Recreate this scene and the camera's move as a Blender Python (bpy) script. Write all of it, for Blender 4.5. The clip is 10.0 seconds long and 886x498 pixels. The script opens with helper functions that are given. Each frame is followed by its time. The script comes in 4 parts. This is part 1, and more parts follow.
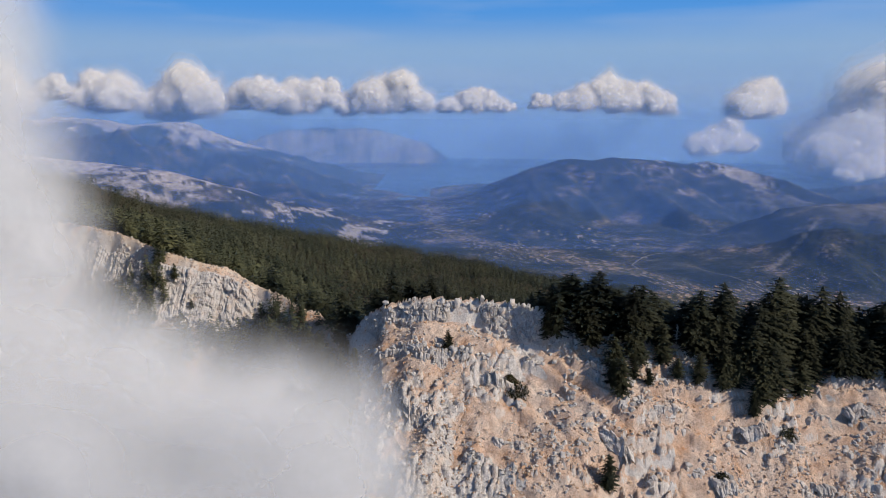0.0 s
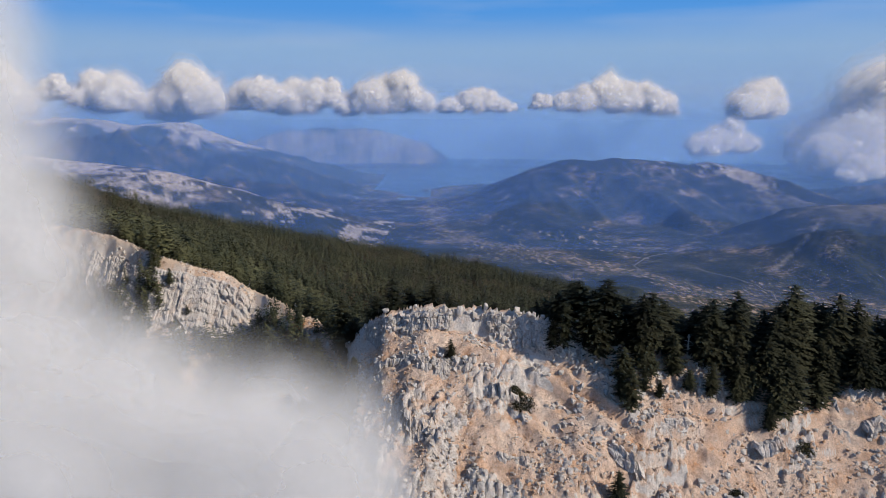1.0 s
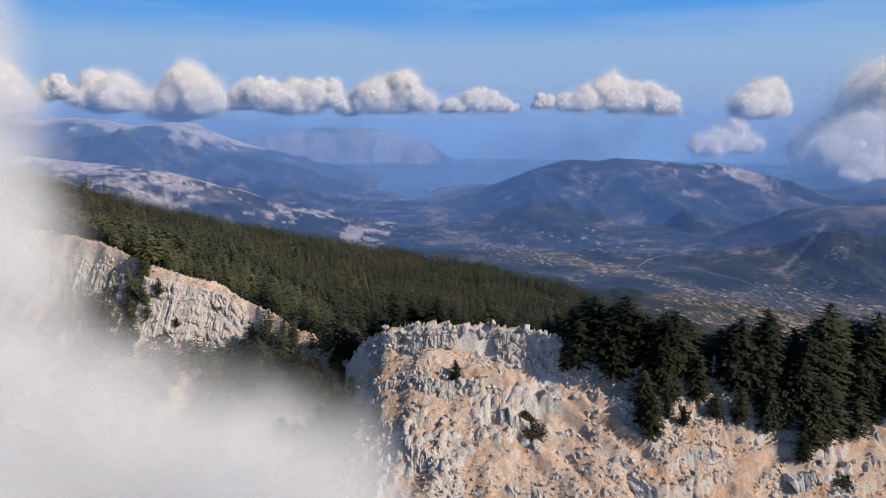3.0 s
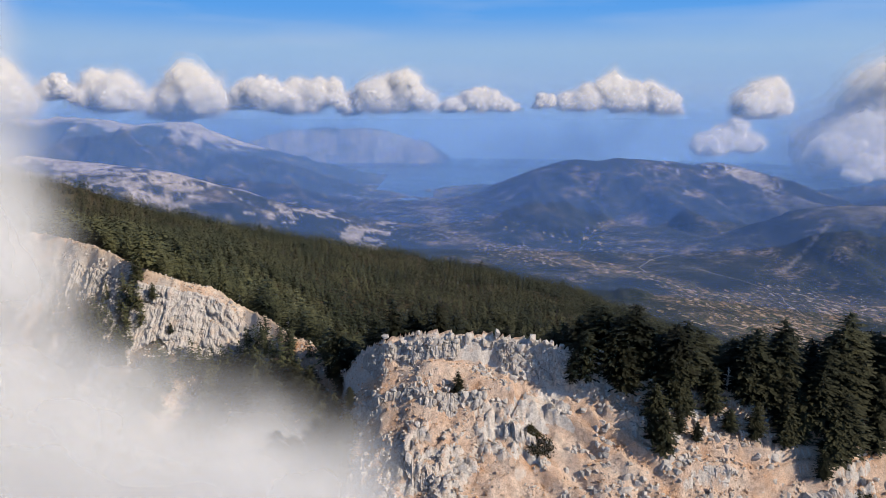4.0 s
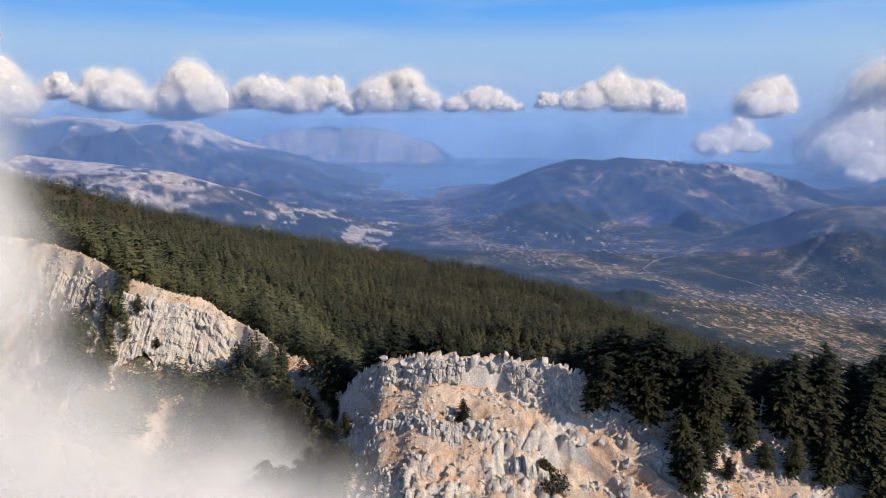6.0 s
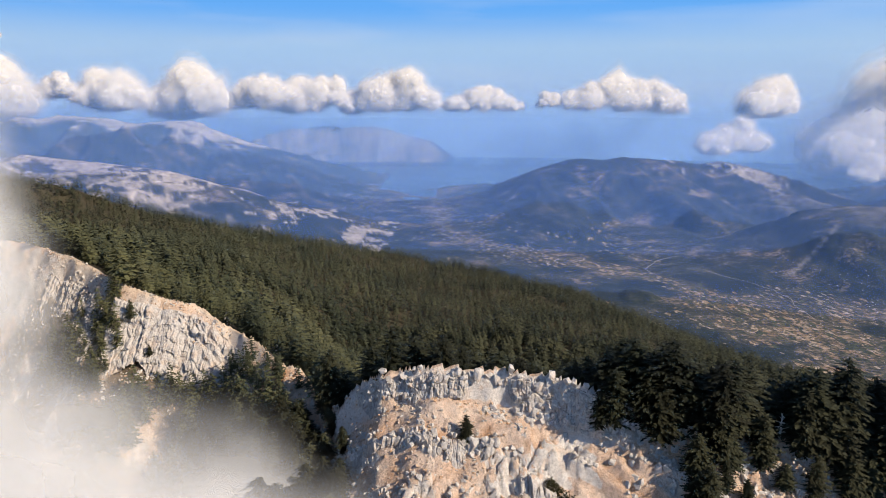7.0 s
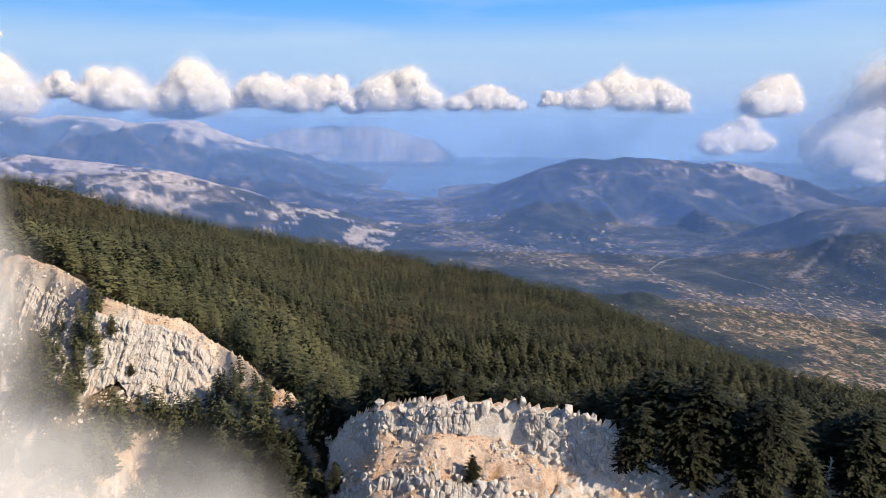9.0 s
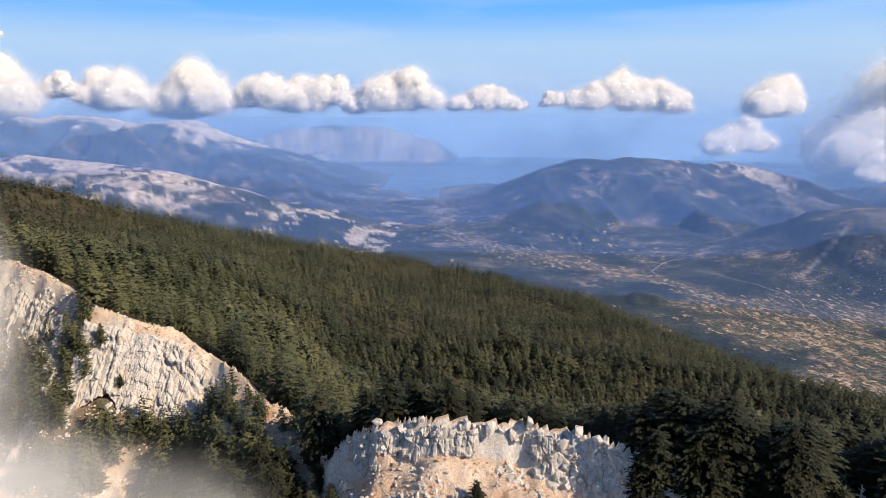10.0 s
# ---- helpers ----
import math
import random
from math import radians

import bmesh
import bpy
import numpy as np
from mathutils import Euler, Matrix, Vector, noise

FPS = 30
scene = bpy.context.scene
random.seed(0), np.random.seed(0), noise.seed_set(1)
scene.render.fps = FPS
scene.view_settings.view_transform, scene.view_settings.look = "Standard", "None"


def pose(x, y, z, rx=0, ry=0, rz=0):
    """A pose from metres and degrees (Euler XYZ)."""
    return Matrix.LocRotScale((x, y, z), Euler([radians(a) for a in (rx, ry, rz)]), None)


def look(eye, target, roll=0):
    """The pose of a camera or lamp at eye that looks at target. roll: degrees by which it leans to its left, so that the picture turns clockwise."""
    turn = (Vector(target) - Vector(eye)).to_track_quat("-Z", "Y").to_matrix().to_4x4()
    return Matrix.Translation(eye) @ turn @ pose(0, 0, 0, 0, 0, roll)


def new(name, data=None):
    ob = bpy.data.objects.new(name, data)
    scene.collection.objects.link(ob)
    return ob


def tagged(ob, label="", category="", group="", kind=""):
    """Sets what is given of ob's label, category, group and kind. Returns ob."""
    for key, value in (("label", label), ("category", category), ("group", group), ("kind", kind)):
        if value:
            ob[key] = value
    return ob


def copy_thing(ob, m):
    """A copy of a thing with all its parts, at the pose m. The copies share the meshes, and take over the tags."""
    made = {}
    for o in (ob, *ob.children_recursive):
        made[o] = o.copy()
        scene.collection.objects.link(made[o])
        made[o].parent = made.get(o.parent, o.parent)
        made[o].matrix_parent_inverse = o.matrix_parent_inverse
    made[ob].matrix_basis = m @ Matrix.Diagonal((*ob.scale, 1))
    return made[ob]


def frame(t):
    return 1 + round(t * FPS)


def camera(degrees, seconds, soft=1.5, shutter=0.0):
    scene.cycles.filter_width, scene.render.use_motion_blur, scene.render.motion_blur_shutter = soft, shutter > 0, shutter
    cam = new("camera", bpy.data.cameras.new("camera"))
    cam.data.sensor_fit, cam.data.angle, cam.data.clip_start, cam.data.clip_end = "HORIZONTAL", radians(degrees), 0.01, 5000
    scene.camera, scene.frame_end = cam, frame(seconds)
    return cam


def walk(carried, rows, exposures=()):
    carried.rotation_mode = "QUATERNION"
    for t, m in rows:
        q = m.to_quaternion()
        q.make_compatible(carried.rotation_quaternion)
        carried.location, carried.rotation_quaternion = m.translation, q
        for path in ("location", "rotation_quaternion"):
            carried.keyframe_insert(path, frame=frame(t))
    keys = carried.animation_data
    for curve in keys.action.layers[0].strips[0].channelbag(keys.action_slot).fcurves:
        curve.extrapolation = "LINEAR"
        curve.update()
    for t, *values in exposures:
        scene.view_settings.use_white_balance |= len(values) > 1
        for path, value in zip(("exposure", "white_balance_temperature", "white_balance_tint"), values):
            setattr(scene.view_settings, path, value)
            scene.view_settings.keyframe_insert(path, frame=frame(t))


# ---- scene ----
ALT = 345.0          # height of the first camera over the sea
cam = camera(70.0, 10.0, soft=0.9)
PATH = [
    (0.0, 0.00, 0.00, 0.00, -12.400, 0.000),
    (0.5, -0.19, 2.76, 0.12, -12.387, 0.030),
    (1.0, -0.37, 5.53, 0.24, -12.381, 0.063),
    (1.5, -0.54, 8.32, 0.35, -12.379, 0.096),
    (2.0, -0.70, 11.14, 0.47, -12.382, 0.132),
    (2.5, -0.85, 13.97, 0.59, -12.390, 0.169),
    (3.0, -0.99, 16.82, 0.70, -12.401, 0.207),
    (3.5, -1.11, 19.69, 0.81, -12.416, 0.247),
    (4.0, -1.24, 22.60, 0.93, -12.432, 0.287),
    (4.5, -1.35, 25.52, 1.05, -12.451, 0.329),
    (5.0, -1.47, 28.48, 1.16, -12.471, 0.371),
    (5.5, -1.57, 31.46, 1.28, -12.492, 0.415),
    (6.0, -1.68, 34.48, 1.40, -12.514, 0.459),
    (6.5, -1.78, 37.52, 1.52, -12.535, 0.504),
    (7.0, -1.88, 40.61, 1.64, -12.555, 0.549),
    (7.5, -1.99, 43.72, 1.76, -12.573, 0.595),
    (8.0, -2.09, 46.88, 1.89, -12.590, 0.641),
    (8.5, -2.20, 50.07, 2.02, -12.604, 0.687),
    (9.0, -2.31, 53.30, 2.15, -12.615, 0.733),
    (9.5, -2.42, 56.58, 2.29, -12.622, 0.779),
    (10.0, -2.54, 59.90, 2.43, -12.625, 0.825),
]
walk(cam, [(t, pose(x, y, ALT + z, 90 + p, 0, r)) for t, x, y, z, p, r in PATH],
     exposures=[(0.0, -0.12, 6350, 10), (2.5, 0.0, 6450, 10), (5.0, 0.2, 6700, 10), (7.5, 0.42, 7000, 10), (10.0, 0.58, 7200, 10)])
scene.cycles.transparent_max_bounces = 48

# ---- world and sun ----
SUN = Vector((0.70, -0.42, 0.60)).normalized()
world = bpy.data.worlds.new("sky")
scene.world = world
world.use_nodes = True
wn, wl = world.node_tree.nodes, world.node_tree.links
sky = wn.new("ShaderNodeTexSky")
sky.sky_type = "NISHITA"
sky.sun_disc = False
sky.sun_elevation = math.asin(SUN.z)
sky.sun_rotation = math.atan2(SUN.x, SUN.y)
sky.altitude = 1500
sky.air_density = 1.0
sky.dust_density = 0.1
sky.ozone_density = 4.0
wn["Background"].inputs["Strength"].default_value = 0.115
# moist air pales the sky towards the horizon
place = wn.new("ShaderNodeTexCoord")
split = wn.new("ShaderNodeSeparateXYZ")
wl.new(place.outputs["Generated"], split.inputs[0])
pale = wn.new("ShaderNodeValToRGB")
pale.color_ramp.interpolation = "EASE"
shift = wn.new("ShaderNodeMapRange")
shift.inputs["From Min"].default_value, shift.inputs["From Max"].default_value = -0.1, 0.4
wl.new(split.outputs["Z"], shift.inputs["Value"])
wl.new(shift.outputs[0], pale.inputs[0])
air = pale.color_ramp.elements
air.remove(air[0])
for p, c in ((0.0, (0.24, 0.42, 0.72)), (0.12, (0.31, 0.48, 0.74)), (0.24, (0.43, 0.59, 0.82)), (0.36, (0.38, 0.59, 0.89)), (0.50, (0.12, 0.42, 0.99))):
    e = air.new(p)
    e.color = (*c, 1)
air.remove(air[len(air) - 1])
gain = wn.new("ShaderNodeVectorMath")
gain.operation = "SCALE"
gain.inputs["Scale"].default_value = 6.7
wl.new(pale.outputs[0], gain.inputs[0])
# thin high streaks
wisp = wn.new("ShaderNodeTexNoise")
wisp.inputs["Scale"].default_value, wisp.inputs["Detail"].default_value = 3.0, 6
slide = wn.new("ShaderNodeMapping")
slide.inputs["Scale"].default_value = (1.0, 1.0, 9.0)
slide.inputs["Rotation"].default_value = (0.0, 0.05, 0.0)
wl.new(place.outputs["Generated"], slide.inputs["Vector"])
wl.new(slide.outputs[0], wisp.inputs["Vector"])
thin = wn.new("ShaderNodeMapRange")
for key, v in (("From Min", 0.50), ("From Max", 0.80), ("To Min", 0.0), ("To Max", 0.28)):
    thin.inputs[key].default_value = v
wl.new(wisp.outputs["Fac"], thin.inputs["Value"])
veil = wn.new("ShaderNodeMix")
veil.data_type = "RGBA"
wl.new(thin.outputs[0], veil.inputs[0])
wl.new(gain.outputs[0], veil.inputs[6])
veil.inputs[7].default_value = (4.6, 5.2, 6.0, 1)
up = wn.new("ShaderNodeMapRange")
up.inputs["From Min"].default_value, up.inputs["From Max"].default_value = 0.17, 0.4
wl.new(split.outputs["Z"], up.inputs["Value"])
moist = wn.new("ShaderNodeMix")
moist.data_type = "RGBA"
wl.new(up.outputs[0], moist.inputs[0])
wl.new(veil.outputs[2], moist.inputs[6])
wl.new(sky.outputs[0], moist.inputs[7])
wl.new(moist.outputs[2], wn["Background"].inputs["Color"])
lamp = bpy.data.lights.new("sun", "SUN")
lamp.energy, lamp.angle, lamp.color = 4.9, radians(0.55), (1.0, 0.86, 0.69)
sun = new("sun", lamp)
sun.matrix_world = look(SUN * 100, (0, 0, 0))

# ---- numeric noise ----
def hashed(ix, iy, seed):
    n = (ix.astype(np.int64) * 374761393 + iy.astype(np.int64) * 668265263 + seed * 974711) & 0xFFFFFFFF
    n = ((n ^ (n >> 13)) * 1274126177) & 0xFFFFFFFF
    n = n ^ (n >> 16)
    return (n & 0xFFFF) / 65535.0


def grain(x, y, seed=0):
    """Smooth value noise, -1 to 1."""
    ix, iy = np.floor(x), np.floor(y)
    fx, fy = x - ix, y - iy
    fx, fy = fx * fx * (3 - 2 * fx), fy * fy * (3 - 2 * fy)
    a, b = hashed(ix, iy, seed), hashed(ix + 1, iy, seed)
    c, d = hashed(ix, iy + 1, seed), hashed(ix + 1, iy + 1, seed)
    return 2 * ((a * (1 - fx) + b * fx) * (1 - fy) + (c * (1 - fx) + d * fx) * fy) - 1


def fbm(x, y, scale, seed=0, octaves=4, gain=0.5):
    out, amp = 0.0, 1.0
    for k in range(octaves):
        out = out + amp * grain(x / scale + 17.3 * k, y / scale - 9.1 * k, seed + k)
        scale, amp = scale * 0.5, amp * gain
    return out


def blocks(x, y, seed=0):
    """Broken rock: each cell's own height, 0 to 1, and the distance to its joints."""
    ix, iy = np.floor(x), np.floor(y)
    best = np.full(np.shape(x), 9.0)
    second, value = best.copy(), np.zeros(np.shape(x))
    for dx in (-1, 0, 1):
        for dy in (-1, 0, 1):
            cx, cy = ix + dx, iy + dy
            d = (cx + hashed(cx, cy, seed) - x) ** 2 + (cy + hashed(cx, cy, seed + 1) - y) ** 2
            closer = d < best
            second = np.where(closer, best, np.minimum(second, d))
            value = np.where(closer, hashed(cx, cy, seed + 2), value)
            best = np.where(closer, d, best)
    return value, np.sqrt(second) - np.sqrt(best)


def columns(x, y, seed):
    """Upright joints: columns split into blocks at uneven heights; each block's value and the distances to its sides."""
    ix = np.floor(x)
    fx = x - ix
    v = y * (0.7 + 0.6 * hashed(ix, 0 * ix, seed)) + 7 * hashed(ix, 0 * ix, seed + 1)
    iy = np.floor(v)
    fy = v - iy
    return hashed(ix, iy, seed + 2), np.minimum(fx, 1 - fx), np.minimum(fy, 1 - fy)


def facets(x, y, seed, tilt=1.0):
    """Broken rock: each cell's own tilted plane, and the distance to its joints."""
    ix, iy = np.floor(x), np.floor(y)
    best = np.full(np.shape(x), 9.0)
    second, value = best.copy(), np.zeros(np.shape(x))
    for dx in (-1, 0, 1):
        for dy in (-1, 0, 1):
            cx, cy = ix + dx, iy + dy
            ox, oy = x - cx - hashed(cx, cy, seed), y - cy - hashed(cx, cy, seed + 1)
            d = ox * ox + oy * oy
            closer = d < best
            second = np.where(closer, best, np.minimum(second, d))
            plane = hashed(cx, cy, seed + 2) + tilt * ((hashed(cx, cy, seed + 3) - 0.5) * ox + (hashed(cx, cy, seed + 4) - 0.5) * oy)
            value = np.where(closer, plane, value)
            best = np.where(closer, d, best)
    return value, np.sqrt(second) - np.sqrt(best)


def ease(a, b, v):
    t = np.clip((v - a) / (b - a), 0, 1)
    return t * t * (3 - 2 * t)


# ---- the lie of the land (heights over the first camera, x right, y ahead) ----
RIM_X = [-420, -180, -133, -100, -77, -64, -37, -32, -28, -24.5, -21, -15, -5, 8, 23, 32, 40, 54, 75, 110, 300, 600]
RIM_Y = [420, 290, 253, 224, 218, 211, 182, 174, 168, 162, 160, 156, 151, 150, 147, 145, 140, 140, 139, 137, 150, 200]
RIM_Z = [-60, -50, -48, -50, -54.5, -59, -59.5, -62.5, -62, -58.5, -53, -48.5, -45.6, -45.5, -46, -47, -51, -52.5, -53, -55, -80, -130]
CREST_X = [-700, -380, -340, -287, -213, -120, 0, 135, 320, 520, 900]
CREST_Y = [480, 570, 580, 650, 740, 745, 740, 700, 600, 560, 540]
CREST_Z = [-5, -48, -60, -101, -141, -156, -172, -194, -270, -330, -345]


def rim_y(x):
    return np.interp(x, RIM_X, RIM_Y)


def waver(x, y):
    """How far the rim swings to and fro."""
    return 1.6 * fbm(x, y * 0, 7, 5, 3) + 2.5 * fbm(x, y, 30, 6, 2)


def rim_line(x, t=0.0):
    """The true edge of the rim, t metres down the front of it."""
    ry = rim_y(x)
    y = ry
    for _ in range(8):
        y = 0.5 * y + 0.5 * (ry + waver(x, y) * np.exp(-np.abs(y - ry) / 9))
    return ry + (y - ry) * math.exp(-max(t, 0) / 9) - t


def near_land(x, y):
    ry, rz = rim_y(x), np.interp(x, RIM_X, RIM_Z)
    s = y - ry
    s = s - waver(x, y) * np.exp(-np.abs(s) / 9)
    t = np.maximum(-s, 0)
    crag = np.interp(t, [0, 3, 8, 11, 31, 100, 400], [0, 7.5, 9.5, 13.5, 26, 95, 330])
    scree = np.interp(t, [0, 11, 31, 100, 400], [0, 11.5, 32, 100, 330])
    gully = ease(-62, -48, x) * (1 - ease(-29, -23, x))
    scree = scree - gully * np.interp(t, [0, 11, 31, 100, 400], [0, 3.5, 12, 24, 24])
    k = ease(-30, -22, x) * (1 - ease(25, 39, x))
    face = crag * k + scree * (1 - k)
    rough = ease(0, 5, t) * (1 - ease(52, 85, t))
    face = face + rough * (2.2 * fbm(x, y, 26, 25, 3) + 1.1 * fbm(x, y, 8, 21, 3))
    # ledges: short cliffs between gentler shelves
    step = 3.2 + 0.8 * grain(x / 40, y / 40, 23)
    lev = (face + 2.6 * fbm(x, y, 17, 27, 3)) / step
    part = lev - np.floor(lev)
    shelf = (np.floor(lev) + ease(0.45, 0.95, part)) * step - 2.6 * fbm(x, y, 17, 27, 3)
    amount = rough * np.clip(0.30 + 0.6 * fbm(x, y, 22, 29, 3), 0.0, 0.8)
    face = face + (shelf - face) * amount
    # upright flutes on the steep parts
    flute = np.abs(fbm(x, y * 0.5, 2.6, 33, 3, 0.6))
    face = face + rough * 0.30 * (flute - 0.4) * ease(0.3, 0.8, part)
    face = face - 0.35 * rough * fbm(x, y, 1.8, 35, 2)
    high, joint = blocks(x / 1.7 + 0.3 * fbm(x, y, 5, 43, 2), y / 2.1, 45)
    knob = ease(0.0, 0.5, fbm(x, y, 9, 47, 4))
    face = face - rough * knob * (1.6 * high * ease(0, 0.22, joint) - 0.4)
    front = rz - face
    cy, cz = np.interp(x, CREST_X, CREST_Y), np.interp(x, CREST_X, CREST_Z)
    w = np.clip(np.maximum(s, 0) / np.maximum(cy - ry, 1), 0, 1)
    hump = (2.6 * ease(0, 16, s) + 1.2 * ease(0.2, 3.0, s)) * k
    back = rz + (cz - rz) * w ** 0.8 - 14 * np.sin(math.pi * w) * ease(-200, -60, x) * (1 - ease(60, 260, x)) - hump
    back = back - 30 * np.exp(-((s - 165) / 95) ** 2) * ease(-125, -30, x) * (1 - ease(90, 260, x))
    back = back + 4 * fbm(x, y, 90, 31, 4) * ease(0, 60, s)
    back = back + 0.8 * k * fbm(x, y, 4, 37, 3) * ease(-0.5, 1, s) * (1 - ease(6, 12, s))
    z = np.where(s < 0, front, back)
    z = z - 0.55 * np.maximum(y - cy, 0)
    return z, s


def range_of(x, y, xs, zs, yc, front, rear, floor, seed, rough=0.42):
    """One mountain range: its crest runs along y = yc."""
    zc = np.interp(x, xs, zs, left=floor - 60, right=floor - 60)
    wig = 0.18 * fbm(x, y * 0, (front + rear) * 0.4, seed, 4)
    t = np.where(y < yc, (yc - y) / front, (y - yc) / rear)
    t = np.clip(np.abs(t) * (1 + wig), 0, 3)
    ridge = 0.5 - np.abs(fbm(x + 0.3 * y, y * 0.30, front * 0.34, seed + 3, 5, 0.55))
    h = zc - floor
    body = (1 - t) * (1 + 0.15 * np.sin(math.pi * np.clip(t, 0, 1)))
    z = np.where(h > 0, floor + h * np.maximum(body, 0), zc) - 90 * np.maximum(t - 1, 0)
    return z + rough * np.maximum(h, 0) * ridge * ease(0.02, 0.4, t) * (1 - ease(0.85, 1.2, t))


A_X = [-2200, -1214, -1152, -1016, -940, -759, -610, -459, -306, -153, -29, 60]
A_Z = [-110, -131, -120, -135, -142, -165, -206, -252, -290, -332, -342, -348]


def far_land(x, y):
    z = -345 + 0.020 * np.clip(2590 + 0.10 * np.minimum(x, 0) - y, -2000, 2400) + 5 * fbm(x, y, 260, 41, 5)
    z = np.where(z < -345, z * 2 + 345, z)
    parts = [
        range_of(x, y, [-60, 60, 136, 177, 238, 319, 420, 461, 543, 613, 665, 808, 881, 951, 1034, 1118, 1225, 1333, 1420, 1528], [-346, -322, -299, -278, -241, -206, -176, -172, -178, -166, -170, -180, -192, -180, -194, -216, -255, -299, -330, -365], 2300, 760, 600, -335, 51, 0.42),
        range_of(x, y, [440, 508, 571, 646, 708, 767, 804, 853, 903, 989, 1150, 1600], [-345, -322, -306, -293, -270, -235, -220, -211, -206, -204, -195, -180], 1400, 380, 260, -328, 61, 0.38),
        range_of(x, y, [1130, 1196, 1320, 1381, 1421, 1600, 2200], [-345, -321, -293, -275, -260, -232, -200], 2020, 250, 500, -340, 66),
        range_of(x, y, A_X, A_Z, 1750, 560, 500, -338, 71, 0.22),
        range_of(x, y, [-3000, -1977, -1882, -1800, -1580, -1452, -1241, -1088, -936, -729, -469, -313, -250], [-90, -73, -52, -29, -42, -67, -52, -93, -149, -201, -279, -345, -360], 3000, 1150, 500, -345, 81, 0.5),
        range_of(x, y, [-2700, -1872, -1587, -1183, -785, -547, -310, -112, 8, 32, 70], [-300, -249, -202, -119, -119, -119, -170, -220, -315, -345, -360], 4560, 330, 100, -352, 91, 0.12),
        range_of(x, y, [60, 232, 438, 645, 850, 1139, 1351, 1479, 1641, 1848, 2105, 2600, 3200], [-330, -203, -110, -150, -81, -89, -183, -244, -183, -183, -273, -300, -320], 4710, 60, 60, -352, 95, 0.1),
        range_of(x, y, [262, 300, 325, 352, 400], [-335, -308, -303, -310, -335], 1085, 55, 90, -330, 97, 0.3),
    ]
    for p in parts:
        z = np.maximum(z, p)
    return z


def land(x, y):
    n, s = near_land(x, y)
    f = far_land(x, y)
    return np.maximum(n, f), s, n >= f


# ---- materials ----
class Mat:
    """A small builder of node materials."""

    def __init__(self, name, rough=0.9):
        self.m = bpy.data.materials.new(name)
        self.m.use_nodes = True
        self.n, self.l = self.m.node_tree.nodes, self.m.node_tree.links
        self.b = self.n["Principled BSDF"]
        self.b.inputs["Roughness"].default_value = rough
        self.b.inputs["Specular IOR Level"].default_value = 0.25
        self.tc = self.n.new("ShaderNodeTexCoord")

    def put(self, socket, v):
        if isinstance(v, bpy.types.NodeSocket):
            self.l.new(v, socket)
        else:
            socket.default_value = v

    def noise(self, scale, detail=5, rough=0.6, stretch=None, vec=None):
        nd = self.n.new("ShaderNodeTexNoise")
        nd.inputs["Scale"].default_value = scale
        nd.inputs["Detail"].default_value = detail
        nd.inputs["Roughness"].default_value = rough
        v = vec or self.tc.outputs["Object"]
        if stretch:
            mp = self.n.new("ShaderNodeMapping")
            mp.inputs["Scale"].default_value = stretch
            self.l.new(v, mp.inputs["Vector"])
            v = mp.outputs[0]
        self.l.new(v, nd.inputs["Vector"])
        return nd.outputs["Fac"]

    def cells(self, scale, what="Color", stretch=None, vec=None):
        nd = self.n.new("ShaderNodeTexVoronoi")
        nd.inputs["Scale"].default_value = scale
        v = vec or self.tc.outputs["Object"]
        if stretch:
            mp = self.n.new("ShaderNodeMapping")
            mp.inputs["Scale"].default_value = stretch
            self.l.new(v, mp.inputs["Vector"])
            v = mp.outputs[0]
        self.l.new(v, nd.inputs["Vector"])
        return nd.outputs[what]

    def ramp(self, fac, *stops):
        r = self.n.new("ShaderNodeValToRGB")
        el = r.color_ramp.elements
        while len(el) < len(stops):
            el.new(0.5)
        for e, (p, c) in zip(el, stops):
            e.position = p
            e.color = (*c, 1) if isinstance(c, tuple) else (c, c, c, 1)
        self.put(r.inputs[0], fac)
        return r.outputs[0]

    def mix(self, fac, a, b, how="MIX"):
        nd = self.n.new("ShaderNodeMix")
        nd.data_type, nd.blend_type = "RGBA", how
        self.put(nd.inputs[0], fac)
        self.put(nd.inputs[6], (*a, 1) if isinstance(a, tuple) else a)
        self.put(nd.inputs[7], (*b, 1) if isinstance(b, tuple) else b)
        return nd.outputs[2]

    def math(self, op, a, b=0.0):
        nd = self.n.new("ShaderNodeMath")
        nd.operation = op
        nd.use_clamp = op in ("MULTIPLY", "ADD", "SUBTRACT")
        self.put(nd.inputs[0], a)
        self.put(nd.inputs[1], b)
        return nd.outputs[0]

    def attribute(self, name):
        nd = self.n.new("ShaderNodeAttribute")
        nd.attribute_name = name
        return nd

    def color(self, c):
        self.put(self.b.inputs["Base Color"], (*c, 1) if isinstance(c, tuple) else c)
        return self

    def bump(self, h, strength=0.5, distance=0.1):
        nd = self.n.new("ShaderNodeBump")
        nd.inputs["Strength"].default_value = strength
        nd.inputs["Distance"].default_value = distance
        self.put(nd.inputs["Height"], h)
        self.l.new(nd.outputs[0], self.b.inputs["Normal"])
        return self


def rock_colors(k):
    patch = k.noise(0.35, 6, 0.62)
    fine = k.noise(2.2, 6, 0.7)
    g = k.ramp(fine, (0.25, (0.36, 0.34, 0.33)), (0.5, (0.61, 0.58, 0.56)), (0.75, (0.77, 0.735, 0.70)))
    return k.mix(k.ramp(patch, (0.5, 0.0), (0.68, 0.55)), g, (0.64, 0.45, 0.32))


